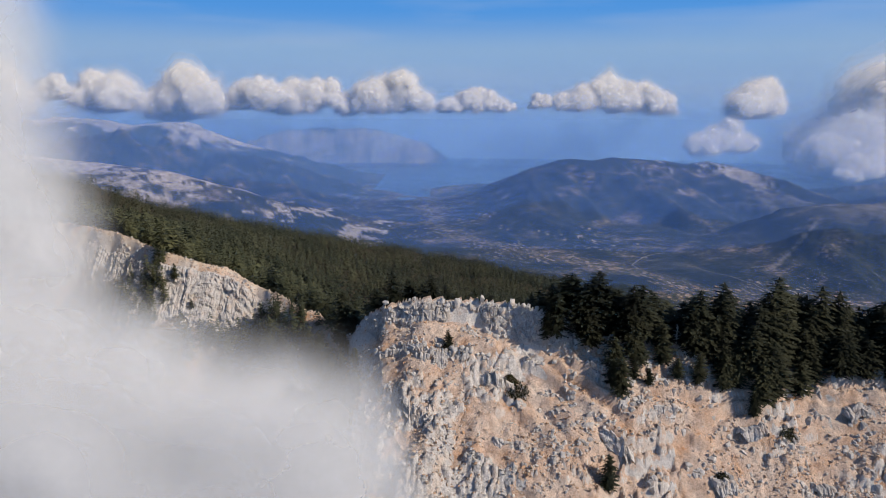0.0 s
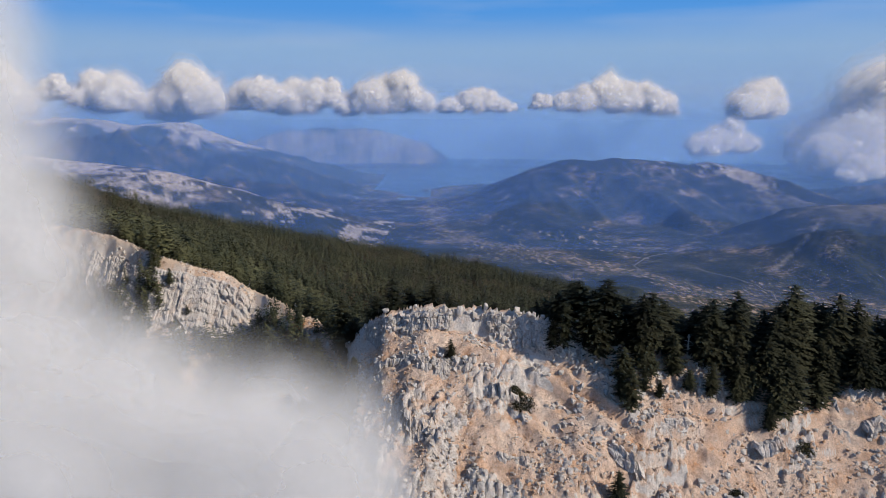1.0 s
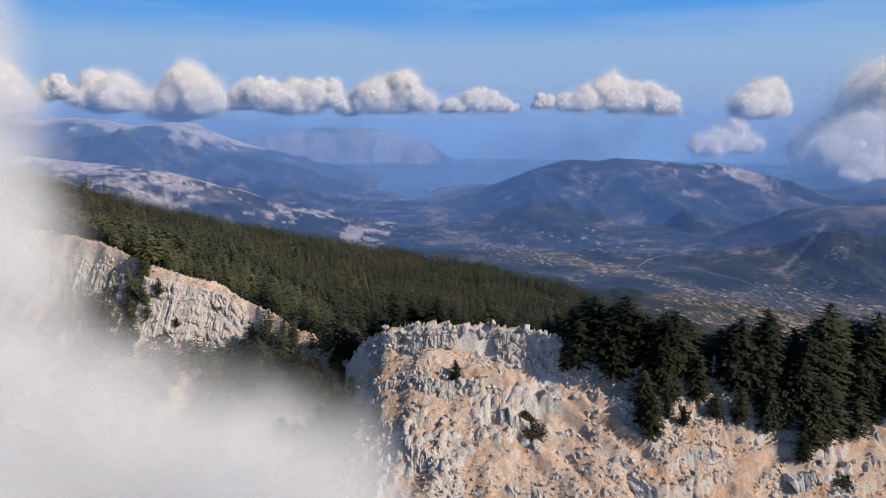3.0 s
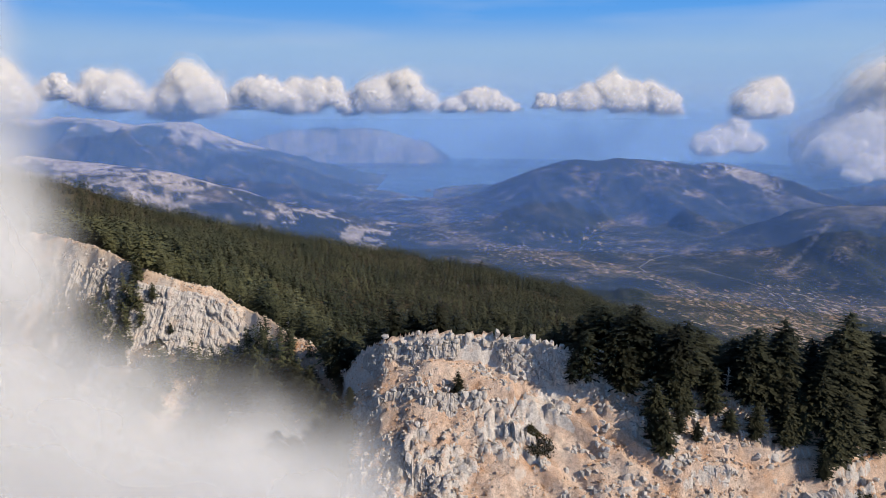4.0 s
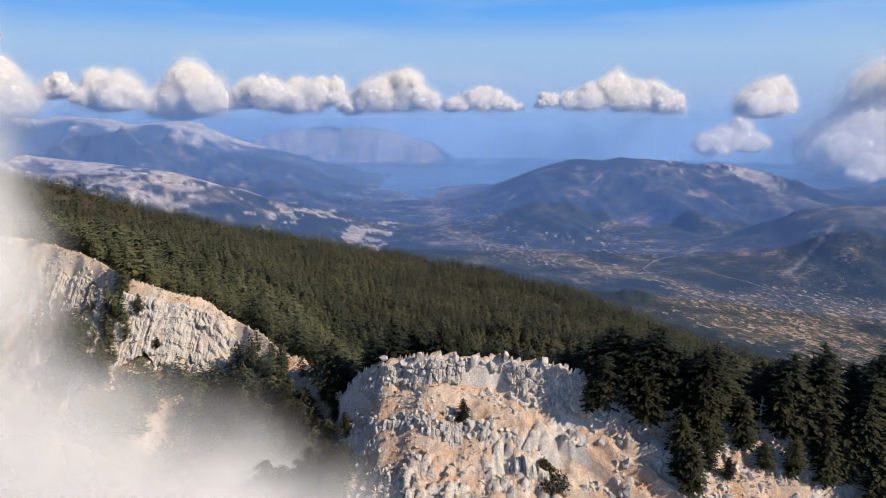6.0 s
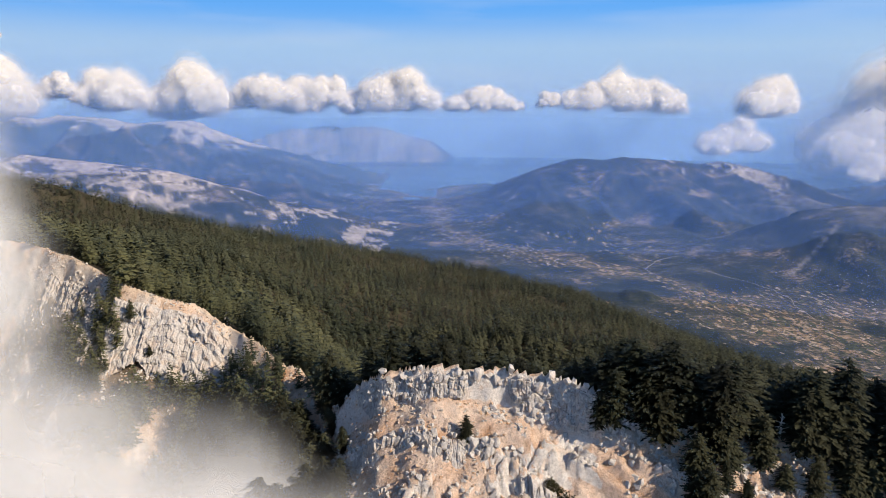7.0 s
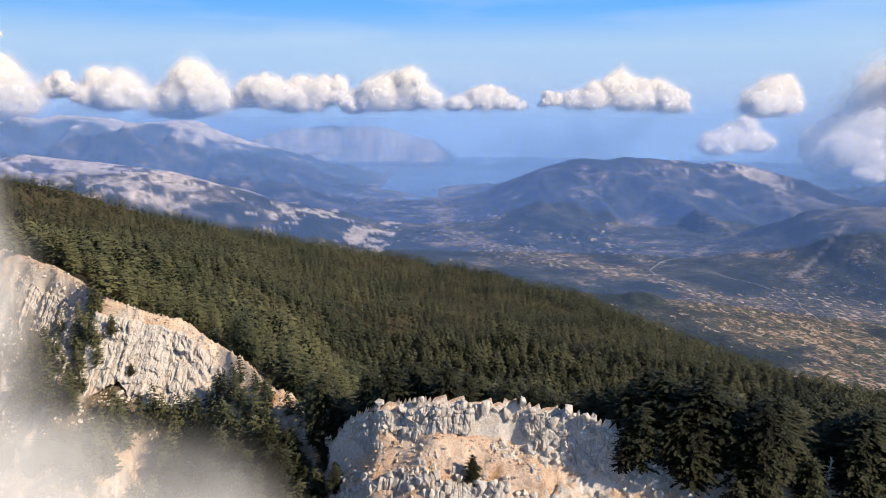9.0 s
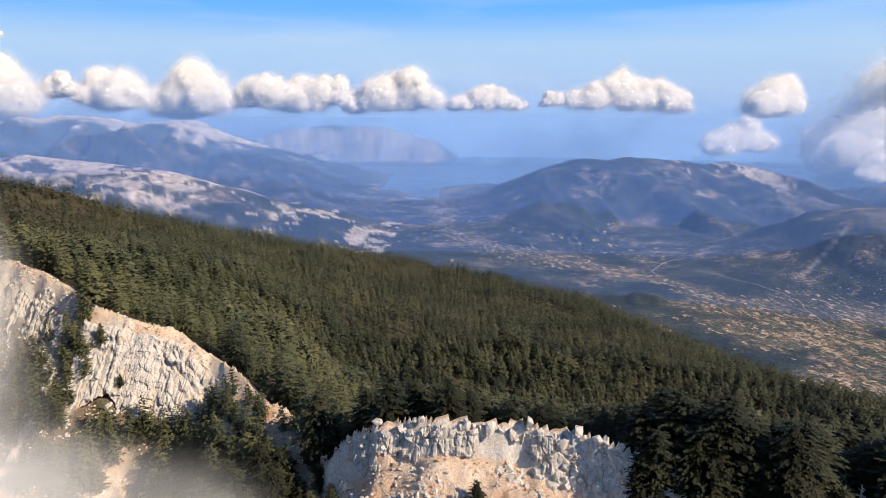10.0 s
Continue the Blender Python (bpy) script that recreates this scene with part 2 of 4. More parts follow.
def make_rock():
    k = Mat("limestone", 0.93)
    streak = k.noise(1.1, 5, 0.6, (2.2, 2.2, 0.35))
    c = k.mix(k.ramp(streak, (0.45, 0.0), (0.65, 0.4)), rock_colors(k), (0.36, 0.345, 0.34))
    info = k.n.new("ShaderNodeObjectInfo")
    tone = k.ramp(info.outputs["Random"], (0.0, 0.72), (1.0, 0.94))
    k.color(k.mix(1.0, c, tone, "MULTIPLY"))
    k.bump(k.noise(3.0, 8, 0.7, (1.5, 1.5, 0.5)), 0.8, 0.35)
    return k.m


def make_scree():
    k = Mat("scree_stone", 0.93)
    geo = k.n.new("ShaderNodeNewGeometry")
    c = k.ramp(geo.outputs["Random Per Island"], (0.0, (0.50, 0.31, 0.19)), (0.35, (0.55, 0.42, 0.32)), (0.6, (0.47, 0.44, 0.42)), (1.0, (0.66, 0.62, 0.57)))
    k.color(k.mix(0.5, c, k.ramp(k.noise(2.5, 6, 0.7), (0.3, 0.45), (0.7, 1.0)), "MULTIPLY"))
    k.bump(k.noise(4.0, 6, 0.7), 0.6, 0.2)
    return k.m


def make_ground():
    k = Mat("hillside", 0.95)
    at = k.attribute("cover")
    sep = k.n.new("ShaderNodeSeparateColor")
    k.l.new(at.outputs["Color"], sep.inputs[0])
    woods, far, bare = sep.outputs[0], sep.outputs[1], sep.outputs[2]
    # near slope: ochre soil, scree and grey limestone
    soil = k.ramp(k.noise(0.16, 6, 0.65), (0.30, (0.50, 0.245, 0.105)), (0.40, (0.62, 0.42, 0.30)), (0.52, (0.67, 0.51, 0.41)), (0.72, (0.68, 0.575, 0.495)))
    pebbles = k.cells(1.7, "Color")
    grit = k.ramp(pebbles, (0.0, 0.74), (1.0, 1.12))
    soil = k.mix(0.65, soil, grit, "MULTIPLY")
    fine = k.ramp(k.cells(5.0, "Color"), (0.1, 0.58), (0.6, 1.0))
    soil = k.mix(0.6, soil, fine, "MULTIPLY")
    mask = k.ramp(k.math("ADD", k.math("MULTIPLY", k.attribute("stone").outputs["Fac"], 0.62), k.math("MULTIPLY", k.noise(0.7, 7, 0.75), 0.62)), (0.50, 0.0), (0.62, 1.0))
    near = k.mix(mask, soil, rock_colors(k))
    near = k.mix(k.ramp(k.noise(0.6, 8, 0.75), (0.26, 0.7), (0.38, 0.0)), near, (0.24, 0.20, 0.175))
    trail = k.mix(k.noise(0.5, 4), (0.60, 0.45, 0.33), (0.70, 0.58, 0.46))
    near = k.mix(bare, near, trail)
    # forest-floor brown, kept extra dark: shade between the firs is in it
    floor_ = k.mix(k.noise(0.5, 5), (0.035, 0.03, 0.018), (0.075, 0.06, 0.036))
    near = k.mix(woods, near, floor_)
    # far country: maquis, fields, bare tops
    clumps = k.noise(0.16, 8, 0.8)
    speck = k.math("ADD", k.math("MULTIPLY", k.noise(0.010, 7, 0.68), 0.62), k.math("MULTIPLY", clumps, 0.38))
    scrub = k.ramp(speck, (0.40, (0.007, 0.012, 0.010)), (0.49, (0.018, 0.026, 0.016)), (0.55, (0.040, 0.042, 0.028)), (0.61, (0.20, 0.15, 0.105)), (0.69, (0.40, 0.30, 0.21)))
    lots = k.n.new("ShaderNodeSeparateColor")
    k.l.new(k.cells(0.15, "Color", (1, 0.5, 0.2)), lots.inputs[0])
    pieces = k.ramp(lots.outputs[0], (0.0, (0.045, 0.06, 0.025)), (0.25, (0.10, 0.10, 0.05)), (0.45, (0.30, 0.19, 0.10)), (0.7, (0.38, 0.265, 0.155)), (1.0, (0.47, 0.37, 0.255)))
    pieces = k.mix(k.ramp(clumps, (0.46, 0.9), (0.54, 0.0)), pieces, (0.018, 0.026, 0.014))
    worked = k.attribute("farms").outputs["Fac"]
    fmask = k.ramp(k.math("SUBTRACT", k.math("ADD", k.math("MULTIPLY", worked, 1.0), k.math("MULTIPLY", k.noise(0.02, 5, 0.7), 0.2)), k.math("ADD", lots.outputs[1], 0.12)), (0.0, 0.0), (0.03, 1.0))
    tops = k.ramp(k.noise(0.05, 9, 0.75), (0.36, (0.05, 0.055, 0.04)), (0.44, (0.30, 0.26, 0.22)), (0.60, (0.56, 0.49, 0.42)))
    olive = k.ramp(clumps, (0.40, (0.022, 0.028, 0.016)), (0.50, (0.085, 0.075, 0.045)), (0.60, (0.22, 0.17, 0.11)))
    away = k.mix(k.ramp(worked, (0.15, 0.0), (0.55, 0.8)), scrub, olive)
    away = k.mix(fmask, away, pieces)
    away = k.mix(bare, away, tops)
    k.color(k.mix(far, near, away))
    k.bump(k.math("ADD", k.math("MULTIPLY", k.noise(0.9, 10, 0.75), 0.6), k.math("MULTIPLY", k.noise(3.2, 6, 0.8), 0.4)), 0.9, 0.9)
    return k.m


def make_leaf(name, dark, light):
    k = Mat(name, 0.75)
    geo = k.n.new("ShaderNodeNewGeometry")
    info = k.n.new("ShaderNodeObjectInfo")
    c = k.ramp(geo.outputs["Random Per Island"], (0.0, dark), (1.0, light))
    # broad olive patches put the firs' sunlit look into the needle colour
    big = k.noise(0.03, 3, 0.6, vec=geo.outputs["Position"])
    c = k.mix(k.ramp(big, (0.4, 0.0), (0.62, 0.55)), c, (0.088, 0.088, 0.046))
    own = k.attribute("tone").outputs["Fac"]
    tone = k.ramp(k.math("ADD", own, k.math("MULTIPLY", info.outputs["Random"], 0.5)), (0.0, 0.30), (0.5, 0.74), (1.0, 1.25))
    # high tone adds olive, the painted sunlit colour of the left stand
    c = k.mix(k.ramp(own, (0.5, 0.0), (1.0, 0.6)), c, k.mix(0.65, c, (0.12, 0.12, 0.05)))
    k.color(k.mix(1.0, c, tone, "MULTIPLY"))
    return k.m


def make_bark():
    k = Mat("bark", 0.95)
    k.color(k.mix(k.noise(3, 6, 0.7, (2, 2, 0.4)), (0.07, 0.055, 0.045), (0.22, 0.19, 0.165)))
    return k.m


def make_water():
    k = Mat("sea_water", 0.28)
    k.color((0.012, 0.045, 0.10))
    k.b.inputs["Specular IOR Level"].default_value = 0.5
    k.bump(k.noise(0.09, 6, 0.7, (1, 2.5, 1)), 0.3, 1.0)
    return k.m


def make_vapour(name, tint, alpha_name, solid=False, detail=0.0, scale=0.05):
    """Sunlit water vapour: a tinted scatterer whose cover is the sheet's own thinness."""
    m = bpy.data.materials.new(name)
    m.use_nodes = True
    n, l = m.node_tree.nodes, m.node_tree.links
    n.remove(n["Principled BSDF"])
    out = n["Material Output"]
    at = n.new("ShaderNodeAttribute")
    at.attribute_name = alpha_name
    fac = at.outputs["Fac"]
    if detail:
        tc = n.new("ShaderNodeTexCoord")
        nz = n.new("ShaderNodeTexNoise")
        nz.inputs["Scale"].default_value, nz.inputs["Detail"].default_value = scale, 6
        l.new(tc.outputs["Object"], nz.inputs["Vector"])
        r = n.new("ShaderNodeMapRange")
        r.inputs["From Min"].default_value, r.inputs["From Max"].default_value = 0.3, 0.7
        r.inputs["To Min"].default_value, r.inputs["To Max"].default_value = 1 - detail, 1 + detail
        l.new(nz.outputs["Fac"], r.inputs["Value"])
        mu = n.new("ShaderNodeMath")
        mu.operation, mu.use_clamp = "MULTIPLY", True
        l.new(fac, mu.inputs[0])
        l.new(r.outputs[0], mu.inputs[1])
        fac = mu.outputs[0]
    d = n.new("ShaderNodeBsdfDiffuse")
    d.inputs["Color"].default_value = (*tint, 1)
    if solid:
        thin = n.new("ShaderNodeBsdfTranslucent")
        thin.inputs["Color"].default_value = (*tint, 1)
        both = n.new("ShaderNodeMixShader")
        both.inputs[0].default_value = 0.22
        l.new(d.outputs[0], both.inputs[1])
        l.new(thin.outputs[0], both.inputs[2])
        d = both
    tr = n.new("ShaderNodeBsdfTransparent")
    mx = n.new("ShaderNodeMixShader")
    l.new(fac, mx.inputs[0])
    l.new(tr.outputs[0], mx.inputs[1])
    l.new(d.outputs[0], mx.inputs[2])
    l.new(mx.outputs[0], out.inputs["Surface"])
    return m


SCREE = make_scree()
ROCK, GROUND, BARK, WATER = make_rock(), make_ground(), make_bark(), make_water()
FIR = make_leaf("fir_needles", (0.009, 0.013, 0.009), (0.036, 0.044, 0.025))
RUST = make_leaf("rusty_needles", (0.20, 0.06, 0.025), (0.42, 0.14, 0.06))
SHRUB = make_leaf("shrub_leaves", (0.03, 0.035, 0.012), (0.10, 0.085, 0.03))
DEAD = Mat("bleached_wood", 0.9).color((0.52, 0.49, 0.45)).m
FOG = make_vapour("fog", (0.47, 0.50, 0.56), "cover", False, 0.42, 0.04)
# the blue of distant air is put into these tints
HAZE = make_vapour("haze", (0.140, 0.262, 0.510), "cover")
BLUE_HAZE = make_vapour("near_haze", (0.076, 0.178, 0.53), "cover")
CLOUD = make_vapour("cloud_edge", (0.84, 0.825, 0.80), "cover", True, 0.35, 0.02)


# ---- mesh helpers ----
def mesh_from(name, verts, faces, material, smooth=False):
    """Verts: n x 3 array, faces: m x k array."""
    verts, faces = np.asarray(verts, np.float32), np.asarray(faces, np.int32)
    me = bpy.data.meshes.new(name)
    me.vertices.add(len(verts))
    me.vertices.foreach_set("co", verts.ravel())
    m, k = faces.shape
    me.loops.add(m * k)
    me.loops.foreach_set("vertex_index", faces.ravel())
    me.polygons.add(m)
    me.polygons.foreach_set("loop_start", np.arange(0, m * k, k, dtype=np.int32))
    me.polygons.foreach_set("use_smooth", np.full(m, smooth))
    me.update(calc_edges=True)
    if material:
        me.materials.append(material)
    return me


def attach(me, name, values):
    a = me.attributes.new(name, "FLOAT", "POINT")
    a.data.foreach_set("value", np.asarray(values, np.float32).ravel())


def soften(me, lift):
    """Vapour scatters light alike from every side: one shading normal for the whole sheet."""
    me.normals_split_custom_set_from_vertices([Vector(lift).normalized()] * len(me.vertices))


def grid_faces(rows, cols, closed=False):
    i = np.arange(rows - 1)[:, None]
    j = np.arange(cols if closed else cols - 1)[None, :]
    a, b = i * cols + j, i * cols + (j + 1) % cols
    return np.stack([a, b, b + cols, a + cols], -1).reshape(-1, 4)


# ---- ground: one sheet out to the horizon ----
def build_ground():
    az = np.concatenate([np.linspace(-math.pi, -0.80, 40, endpoint=False), np.linspace(-0.80, 0.80, 640, endpoint=False), np.linspace(0.80, math.pi, 40, endpoint=False)])
    r = np.concatenate([np.linspace(2, 90, 30, endpoint=False), np.linspace(90, 108, 24, endpoint=False), np.linspace(108, 176, 170, endpoint=False), np.linspace(176, 260, 90, endpoint=False), 260 * (4800 / 260) ** np.linspace(0, 1, 250)])
    R, A = np.meshgrid(r, az, indexing="ij")
    x, y = R * np.sin(A), R * np.cos(A)
    z, s, near = land(x, y)
    me = mesh_from("ground", np.stack([x, y, z + ALT], -1).reshape(-1, 3), grid_faces(len(r), len(az), True)[:, ::-1], GROUND, True)
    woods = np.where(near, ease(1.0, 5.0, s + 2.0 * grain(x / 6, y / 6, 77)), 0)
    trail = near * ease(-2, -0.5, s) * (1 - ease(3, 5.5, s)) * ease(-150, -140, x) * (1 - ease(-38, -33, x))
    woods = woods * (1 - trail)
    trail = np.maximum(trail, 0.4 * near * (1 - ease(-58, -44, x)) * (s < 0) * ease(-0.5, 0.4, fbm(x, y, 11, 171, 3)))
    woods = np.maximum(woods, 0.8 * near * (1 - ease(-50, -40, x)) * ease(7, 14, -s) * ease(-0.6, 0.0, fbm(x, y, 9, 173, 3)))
    far = np.where(near, 0.0, 1.0)
    gr = np.abs(np.gradient(z, axis=0) / np.gradient(R, axis=0))
    ga = np.abs(np.gradient(z, axis=1) / (np.maximum(np.gradient(A, axis=1), 1e-5) * R))
    steep = np.hypot(gr, np.minimum(ga, 4))
    stone = ease(0.85, 1.7, 0.50 * steep + 0.42 + 0.14 * (1 - ease(-62, -42, x)) - 0.22 * ease(-30, -20, x) - 0.45 * ease(18, 34, x) + 0.85 * fbm(x, y, 9, 47, 4) + 0.3 * fbm(x, y, 30, 167, 2))
    top = np.where(near, trail, 0)
    crest_a = np.interp(x, A_X, A_Z)
    a_top = (y > 1250) * (y < 1900) * ease(-50, -22, z - crest_a + 26 * fbm(x, y, 150, 141, 5, 0.6)) * ease(0, 1, (-520 - x) / 160 + 0.6 * fbm(x, y, 80, 142, 4)) * (1 - 0.9 * ease(0.05, 0.3, fbm(x, y, 70, 148, 5, 0.6)))
    a_top = np.maximum(a_top, (y > 1250) * (y < 1900) * (x < -150) * 0.8 * ease(0.35, 0.6, fbm(x, y, 60, 144, 5, 0.65)))
    b_top = (y > 2400) * (y < 3300) * (x < -500) * ease(-26, -8, z - np.interp(x, [-1977, -1800, -1580, -1452, -1241, -1088, -936], [-73, -29, -42, -67, -52, -93, -149]) + 12 * fbm(x, y, 120, 145, 5, 0.6))
    # tan bare ground; its weight to the right also paints the sunlit flank
    m_top = (y > 1700) * (y < 2500) * (x > 300) * ease(0.25, 0.6, fbm(x + 0.3 * y, y * 0.6, 110, 143, 5, 0.7) + 0.25 * ease(800, 1100, x)) * ease(-300, -200, z) * 0.8 * ease(520, 800, x)
    # likewise on the nearer hill: the lit right part is in the colour
    m_top = np.maximum(m_top, (y > 1150) * (y < 1450) * (x > 700) * 0.3 * ease(-262, -215, z + 25 * fbm(x, y, 70, 146, 4)) * ease(780, 900, x))
    c_top = (y > 3900) * (y < 4600) * (x < 100) * 0.8 * ease(-0.2, 0.2, fbm(x, y, 260, 149, 4) + 0.25 * ease(-700, -300, x) * (1 - ease(-200, -120, x)))
    scar = ease(0, 1, 1.6 - np.abs(x - (702 + 1.23 * (y - 1250)) + 7 * fbm(x, y, 40, 155, 3)) / 6) * (y > 1190) * (y < 1330)
    a_top = a_top + 0.35 * scar
    top = np.where(near, top, np.clip(a_top + b_top + m_top + c_top, 0, 1))
    axis = np.interp(y, [700, 1000, 1150, 1315, 1395, 1485, 1586, 1834, 2170, 2586], [540, 520, 420, 300, 225, 157, 67, -23, -47, -90])
    reach = np.interp(y, [700, 850, 1000, 1150, 1315, 1500, 1834, 2170, 2450, 2586], [200, 190, 170, 70, 55, 55, 30, 40, 110, 200])
    farms = (0.75 + 0.35 * (1 - ease(980, 1150, y))) * np.exp(-((x - axis) / reach) ** 2) * (0.5 + 0.7 * fbm(x, y, 90, 151, 4)) + 0.03 + 0.16 * fbm(x, y, 140, 153, 4)
    farms = np.clip(far * (1 - ease(-316, -285, z)) * farms, 0, 1) * (1 - 0.9 * np.exp(-((x - 320) / 60) ** 2 - ((y - 1060) / 90) ** 2))
    col = me.color_attributes.new("cover", "FLOAT_COLOR", "POINT")
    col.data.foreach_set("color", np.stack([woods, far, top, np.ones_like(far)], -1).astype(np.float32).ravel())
    attach(me, "farms", farms)
    attach(me, "stone", stone)
    return tagged(new("ground", me), "ochre and grey limestone mountainside above farmland and hazy hills", "ground", kind="structure")


build_ground()


def build_sea():
    az = np.linspace(-0.9, 0.9, 40)
    r = np.array([1500, 2500, 3500, 4850])
    R, A = np.meshgrid(r, az, indexing="ij")
    v = np.stack([R * np.sin(A), R * np.cos(A), 0 * R], -1).reshape(-1, 3)
    return tagged(new("water", mesh_from("water", v, grid_faces(4, 40)[:, ::-1], WATER)), "calm blue sea in a wide bay", "sea", kind="structure")


build_sea()


# ---- haze over the far country ----
def arc_sheet(name, radius, low, high, alpha, material, fade_from, steps=16, cols=60, half=0.85):
    az, zz = np.linspace(-half, half, cols), np.linspace(low, high, steps)
    Z, A = np.meshgrid(zz, az, indexing="ij")
    v = np.stack([radius * np.sin(A), radius * np.cos(A), Z], -1).reshape(-1, 3)
    me = mesh_from(name, v, grid_faces(steps, cols), material, True)
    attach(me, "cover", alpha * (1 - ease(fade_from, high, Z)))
    soften(me, (0.4, -0.5, 0.77))
    return new(name, me)


# blue-tinted sheets stand in for light scattered over distance
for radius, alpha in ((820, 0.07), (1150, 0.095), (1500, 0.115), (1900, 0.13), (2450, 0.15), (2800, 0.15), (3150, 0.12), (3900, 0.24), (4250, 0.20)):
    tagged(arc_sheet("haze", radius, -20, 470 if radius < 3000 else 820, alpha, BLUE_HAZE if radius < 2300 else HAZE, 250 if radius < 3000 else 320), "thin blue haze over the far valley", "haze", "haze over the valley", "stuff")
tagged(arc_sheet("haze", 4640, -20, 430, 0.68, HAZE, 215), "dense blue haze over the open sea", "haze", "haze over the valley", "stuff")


# ---- fog bank in the ravine ----
def build_fog():
    rng = np.random.default_rng(4)
    for Y in (152, 145, 138, 131, 124, 116, 108, 99, 89):
        xs, zs = np.linspace(-230, 40, 110), np.linspace(-150, -20, 60)
        Z, X = np.meshgrid(zs, xs, indexing="ij")
        top = np.interp(X, [-230, -90, -66, -54, -40, -30, -14, 0, 10, 34], [-24, -34, -45, -51, -56, -65, -77, -85, -105, -150])
        d = top + (6 if Y <= 131 else 0) - Z + 5 * fbm(X + 3 * Y, Z, 30, 201 + Y, 5)
        a = 0.46 * ease(-2, 22, d) * ease(0, 6, Z - land(X, Y + 0 * X)[0]) * (1 - 0.35 * ease(-30, 0, X))
        yield X, Y + 0 * X, Z, a
    for Y in (120, 112, 104, 97):
        xs, zs = np.linspace(-110, 20, 80), np.linspace(-120, -22, 60)
        Z, X = np.meshgrid(zs, xs, indexing="ij")
        top = np.interp(X * 150 / Y, [-160, -60, -30, -19, -12, -4, 4], [-58, -58, -57, -60, -72, -98, -140]) * Y / 150
        d = top - Z + 5 * fbm(X + 3 * Y, Z, 26, 261 + Y, 5)
        yield X, Y + 0 * X, Z, 0.34 * ease(-4, 20, d) * ease(0, 6, Z - land(X, Y + 0 * X)[0]) * ease(-108, -80, X)
    for Y in (246, 228, 208, 188):
        xs, zs = np.linspace(-330, -80, 80), np.linspace(-110, 110, 70)
        Z, X = np.meshgrid(zs, xs, indexing="ij")
        side = np.interp(Z, [-110, -65, -46, -22, 22, 60, 110], [-105, -124, -136, -142, -153, -168, -190])
        d = side * Y / 250 - X + 9 * fbm(X + 5 * Y, Z, 40, 231 + Y, 5)
        a = 0.5 * ease(-8, 26, d) * ease(0, 12, Z - land(X, Y + 0 * X)[0]) * ease(-85, -45, Z) * (1 - ease(30, 108, Z) * 0.8)
        yield X, Y + 0 * X, Z, a


def place_fog():
    for X, Yv, Z, a in build_fog():
        v = np.stack([X, Yv + 0 * X, Z + ALT], -1).reshape(-1, 3)
        me = mesh_from("fog_bank", v, grid_faces(*X.shape), FOG, True)
        attach(me, "cover", a)
        soften(me, (0.45, -0.4, 0.8))
        tagged(new("fog_bank", me), "drifting bank of soft white fog", "fog", "fog in the ravine", "stuff")


place_fog()


# ---- trees ----
def fir_mesh(rng, height, radius, whorls, per, sprays):
    """Crown of drooping sprays round a tapered trunk: arrays of triangles."""
    tri = []
    for w in range(whorls):
        f = (w + 0.5) / whorls
        h = height * (0.07 + 0.90 * f ** 0.92)
        reach = radius * (1 - f) ** 0.48 * (0.62 + 0.38 * min(1.0, f / 0.25)) * rng.uniform(0.85, 1.1) + 0.03
        n = max(3, int(per * (1 - 0.5 * f)))
        for b in range(n):
            a = 2 * math.pi * (b + rng.uniform(-0.4, 0.4)) / n + w * 1.3
            L = reach * rng.uniform(0.55, 1.2)
            h = height * (0.07 + 0.90 * ((w + 0.5 + rng.uniform(-0.6, 0.6)) / whorls) ** 0.92)
            d = np.array([math.cos(a), math.sin(a), 0])
            side = np.array([-d[1], d[0], 0])
            droop = rng.uniform(-0.35, 0.12)
            for q in range(sprays):
                g = (q + 0.3) / sprays
                c = d * L * g + np.array([0, 0, h + droop * L * g])
                turn = rng.uniform(-0.9, 0.9)
                out = d * math.cos(turn) + side * math.sin(turn)
                wide = np.cross(out, (0, 0, 1))
                ln = ((0.13 + 0.17 * (1 - g)) * L if sprays > 6 else (0.20 + 0.24 * (1 - g)) * L if sprays > 2 else (0.30 + 0.30 * (1 - g)) * L if sprays > 1 else 0.85 * L) + 0.015
                wd = ln * rng.uniform(0.30, 0.50)
                up = rng.uniform(0.08, 0.32) * ln
                tip = c + out * ln + np.array([0, 0, -0.18 * ln])
                l_, r_ = c + out * ln * 0.4 + wide * wd, c + out * ln * 0.4 - wide * wd
                fold = np.array([0, 0, up])
                tri += [(c + fold * 0.3, l_, tip), (c + fold * 0.3, tip, r_ + fold)]
    top = np.array([0, 0, height * 0.99])
    for b in range(3):
        a = b * 2.1
        p = np.array([math.cos(a) * radius * 0.10, math.sin(a) * radius * 0.10, height * 0.90])
        q = np.array([math.cos(a + 2.1) * radius * 0.10, math.sin(a + 2.1) * radius * 0.10, height * 0.90])
        tri.append((p, q, top))
    v = np.array(tri).reshape(-1, 3)
    return v, np.arange(len(v)).reshape(-1, 3)


def trunk_mesh(height, radius):
    rings = [(0, 1.25), (0.15, 1.0), (0.6, 0.55), (0.95, 0.12)]
    a = np.arange(6) * math.pi / 3
    v = np.concatenate([np.stack([np.cos(a) * radius * k, np.sin(a) * radius * k, 0 * a + f * height], -1) for f, k in rings])
    return v, grid_faces(4, 6, True)


rng = np.random.default_rng(11)
NEAR_FIRS = []
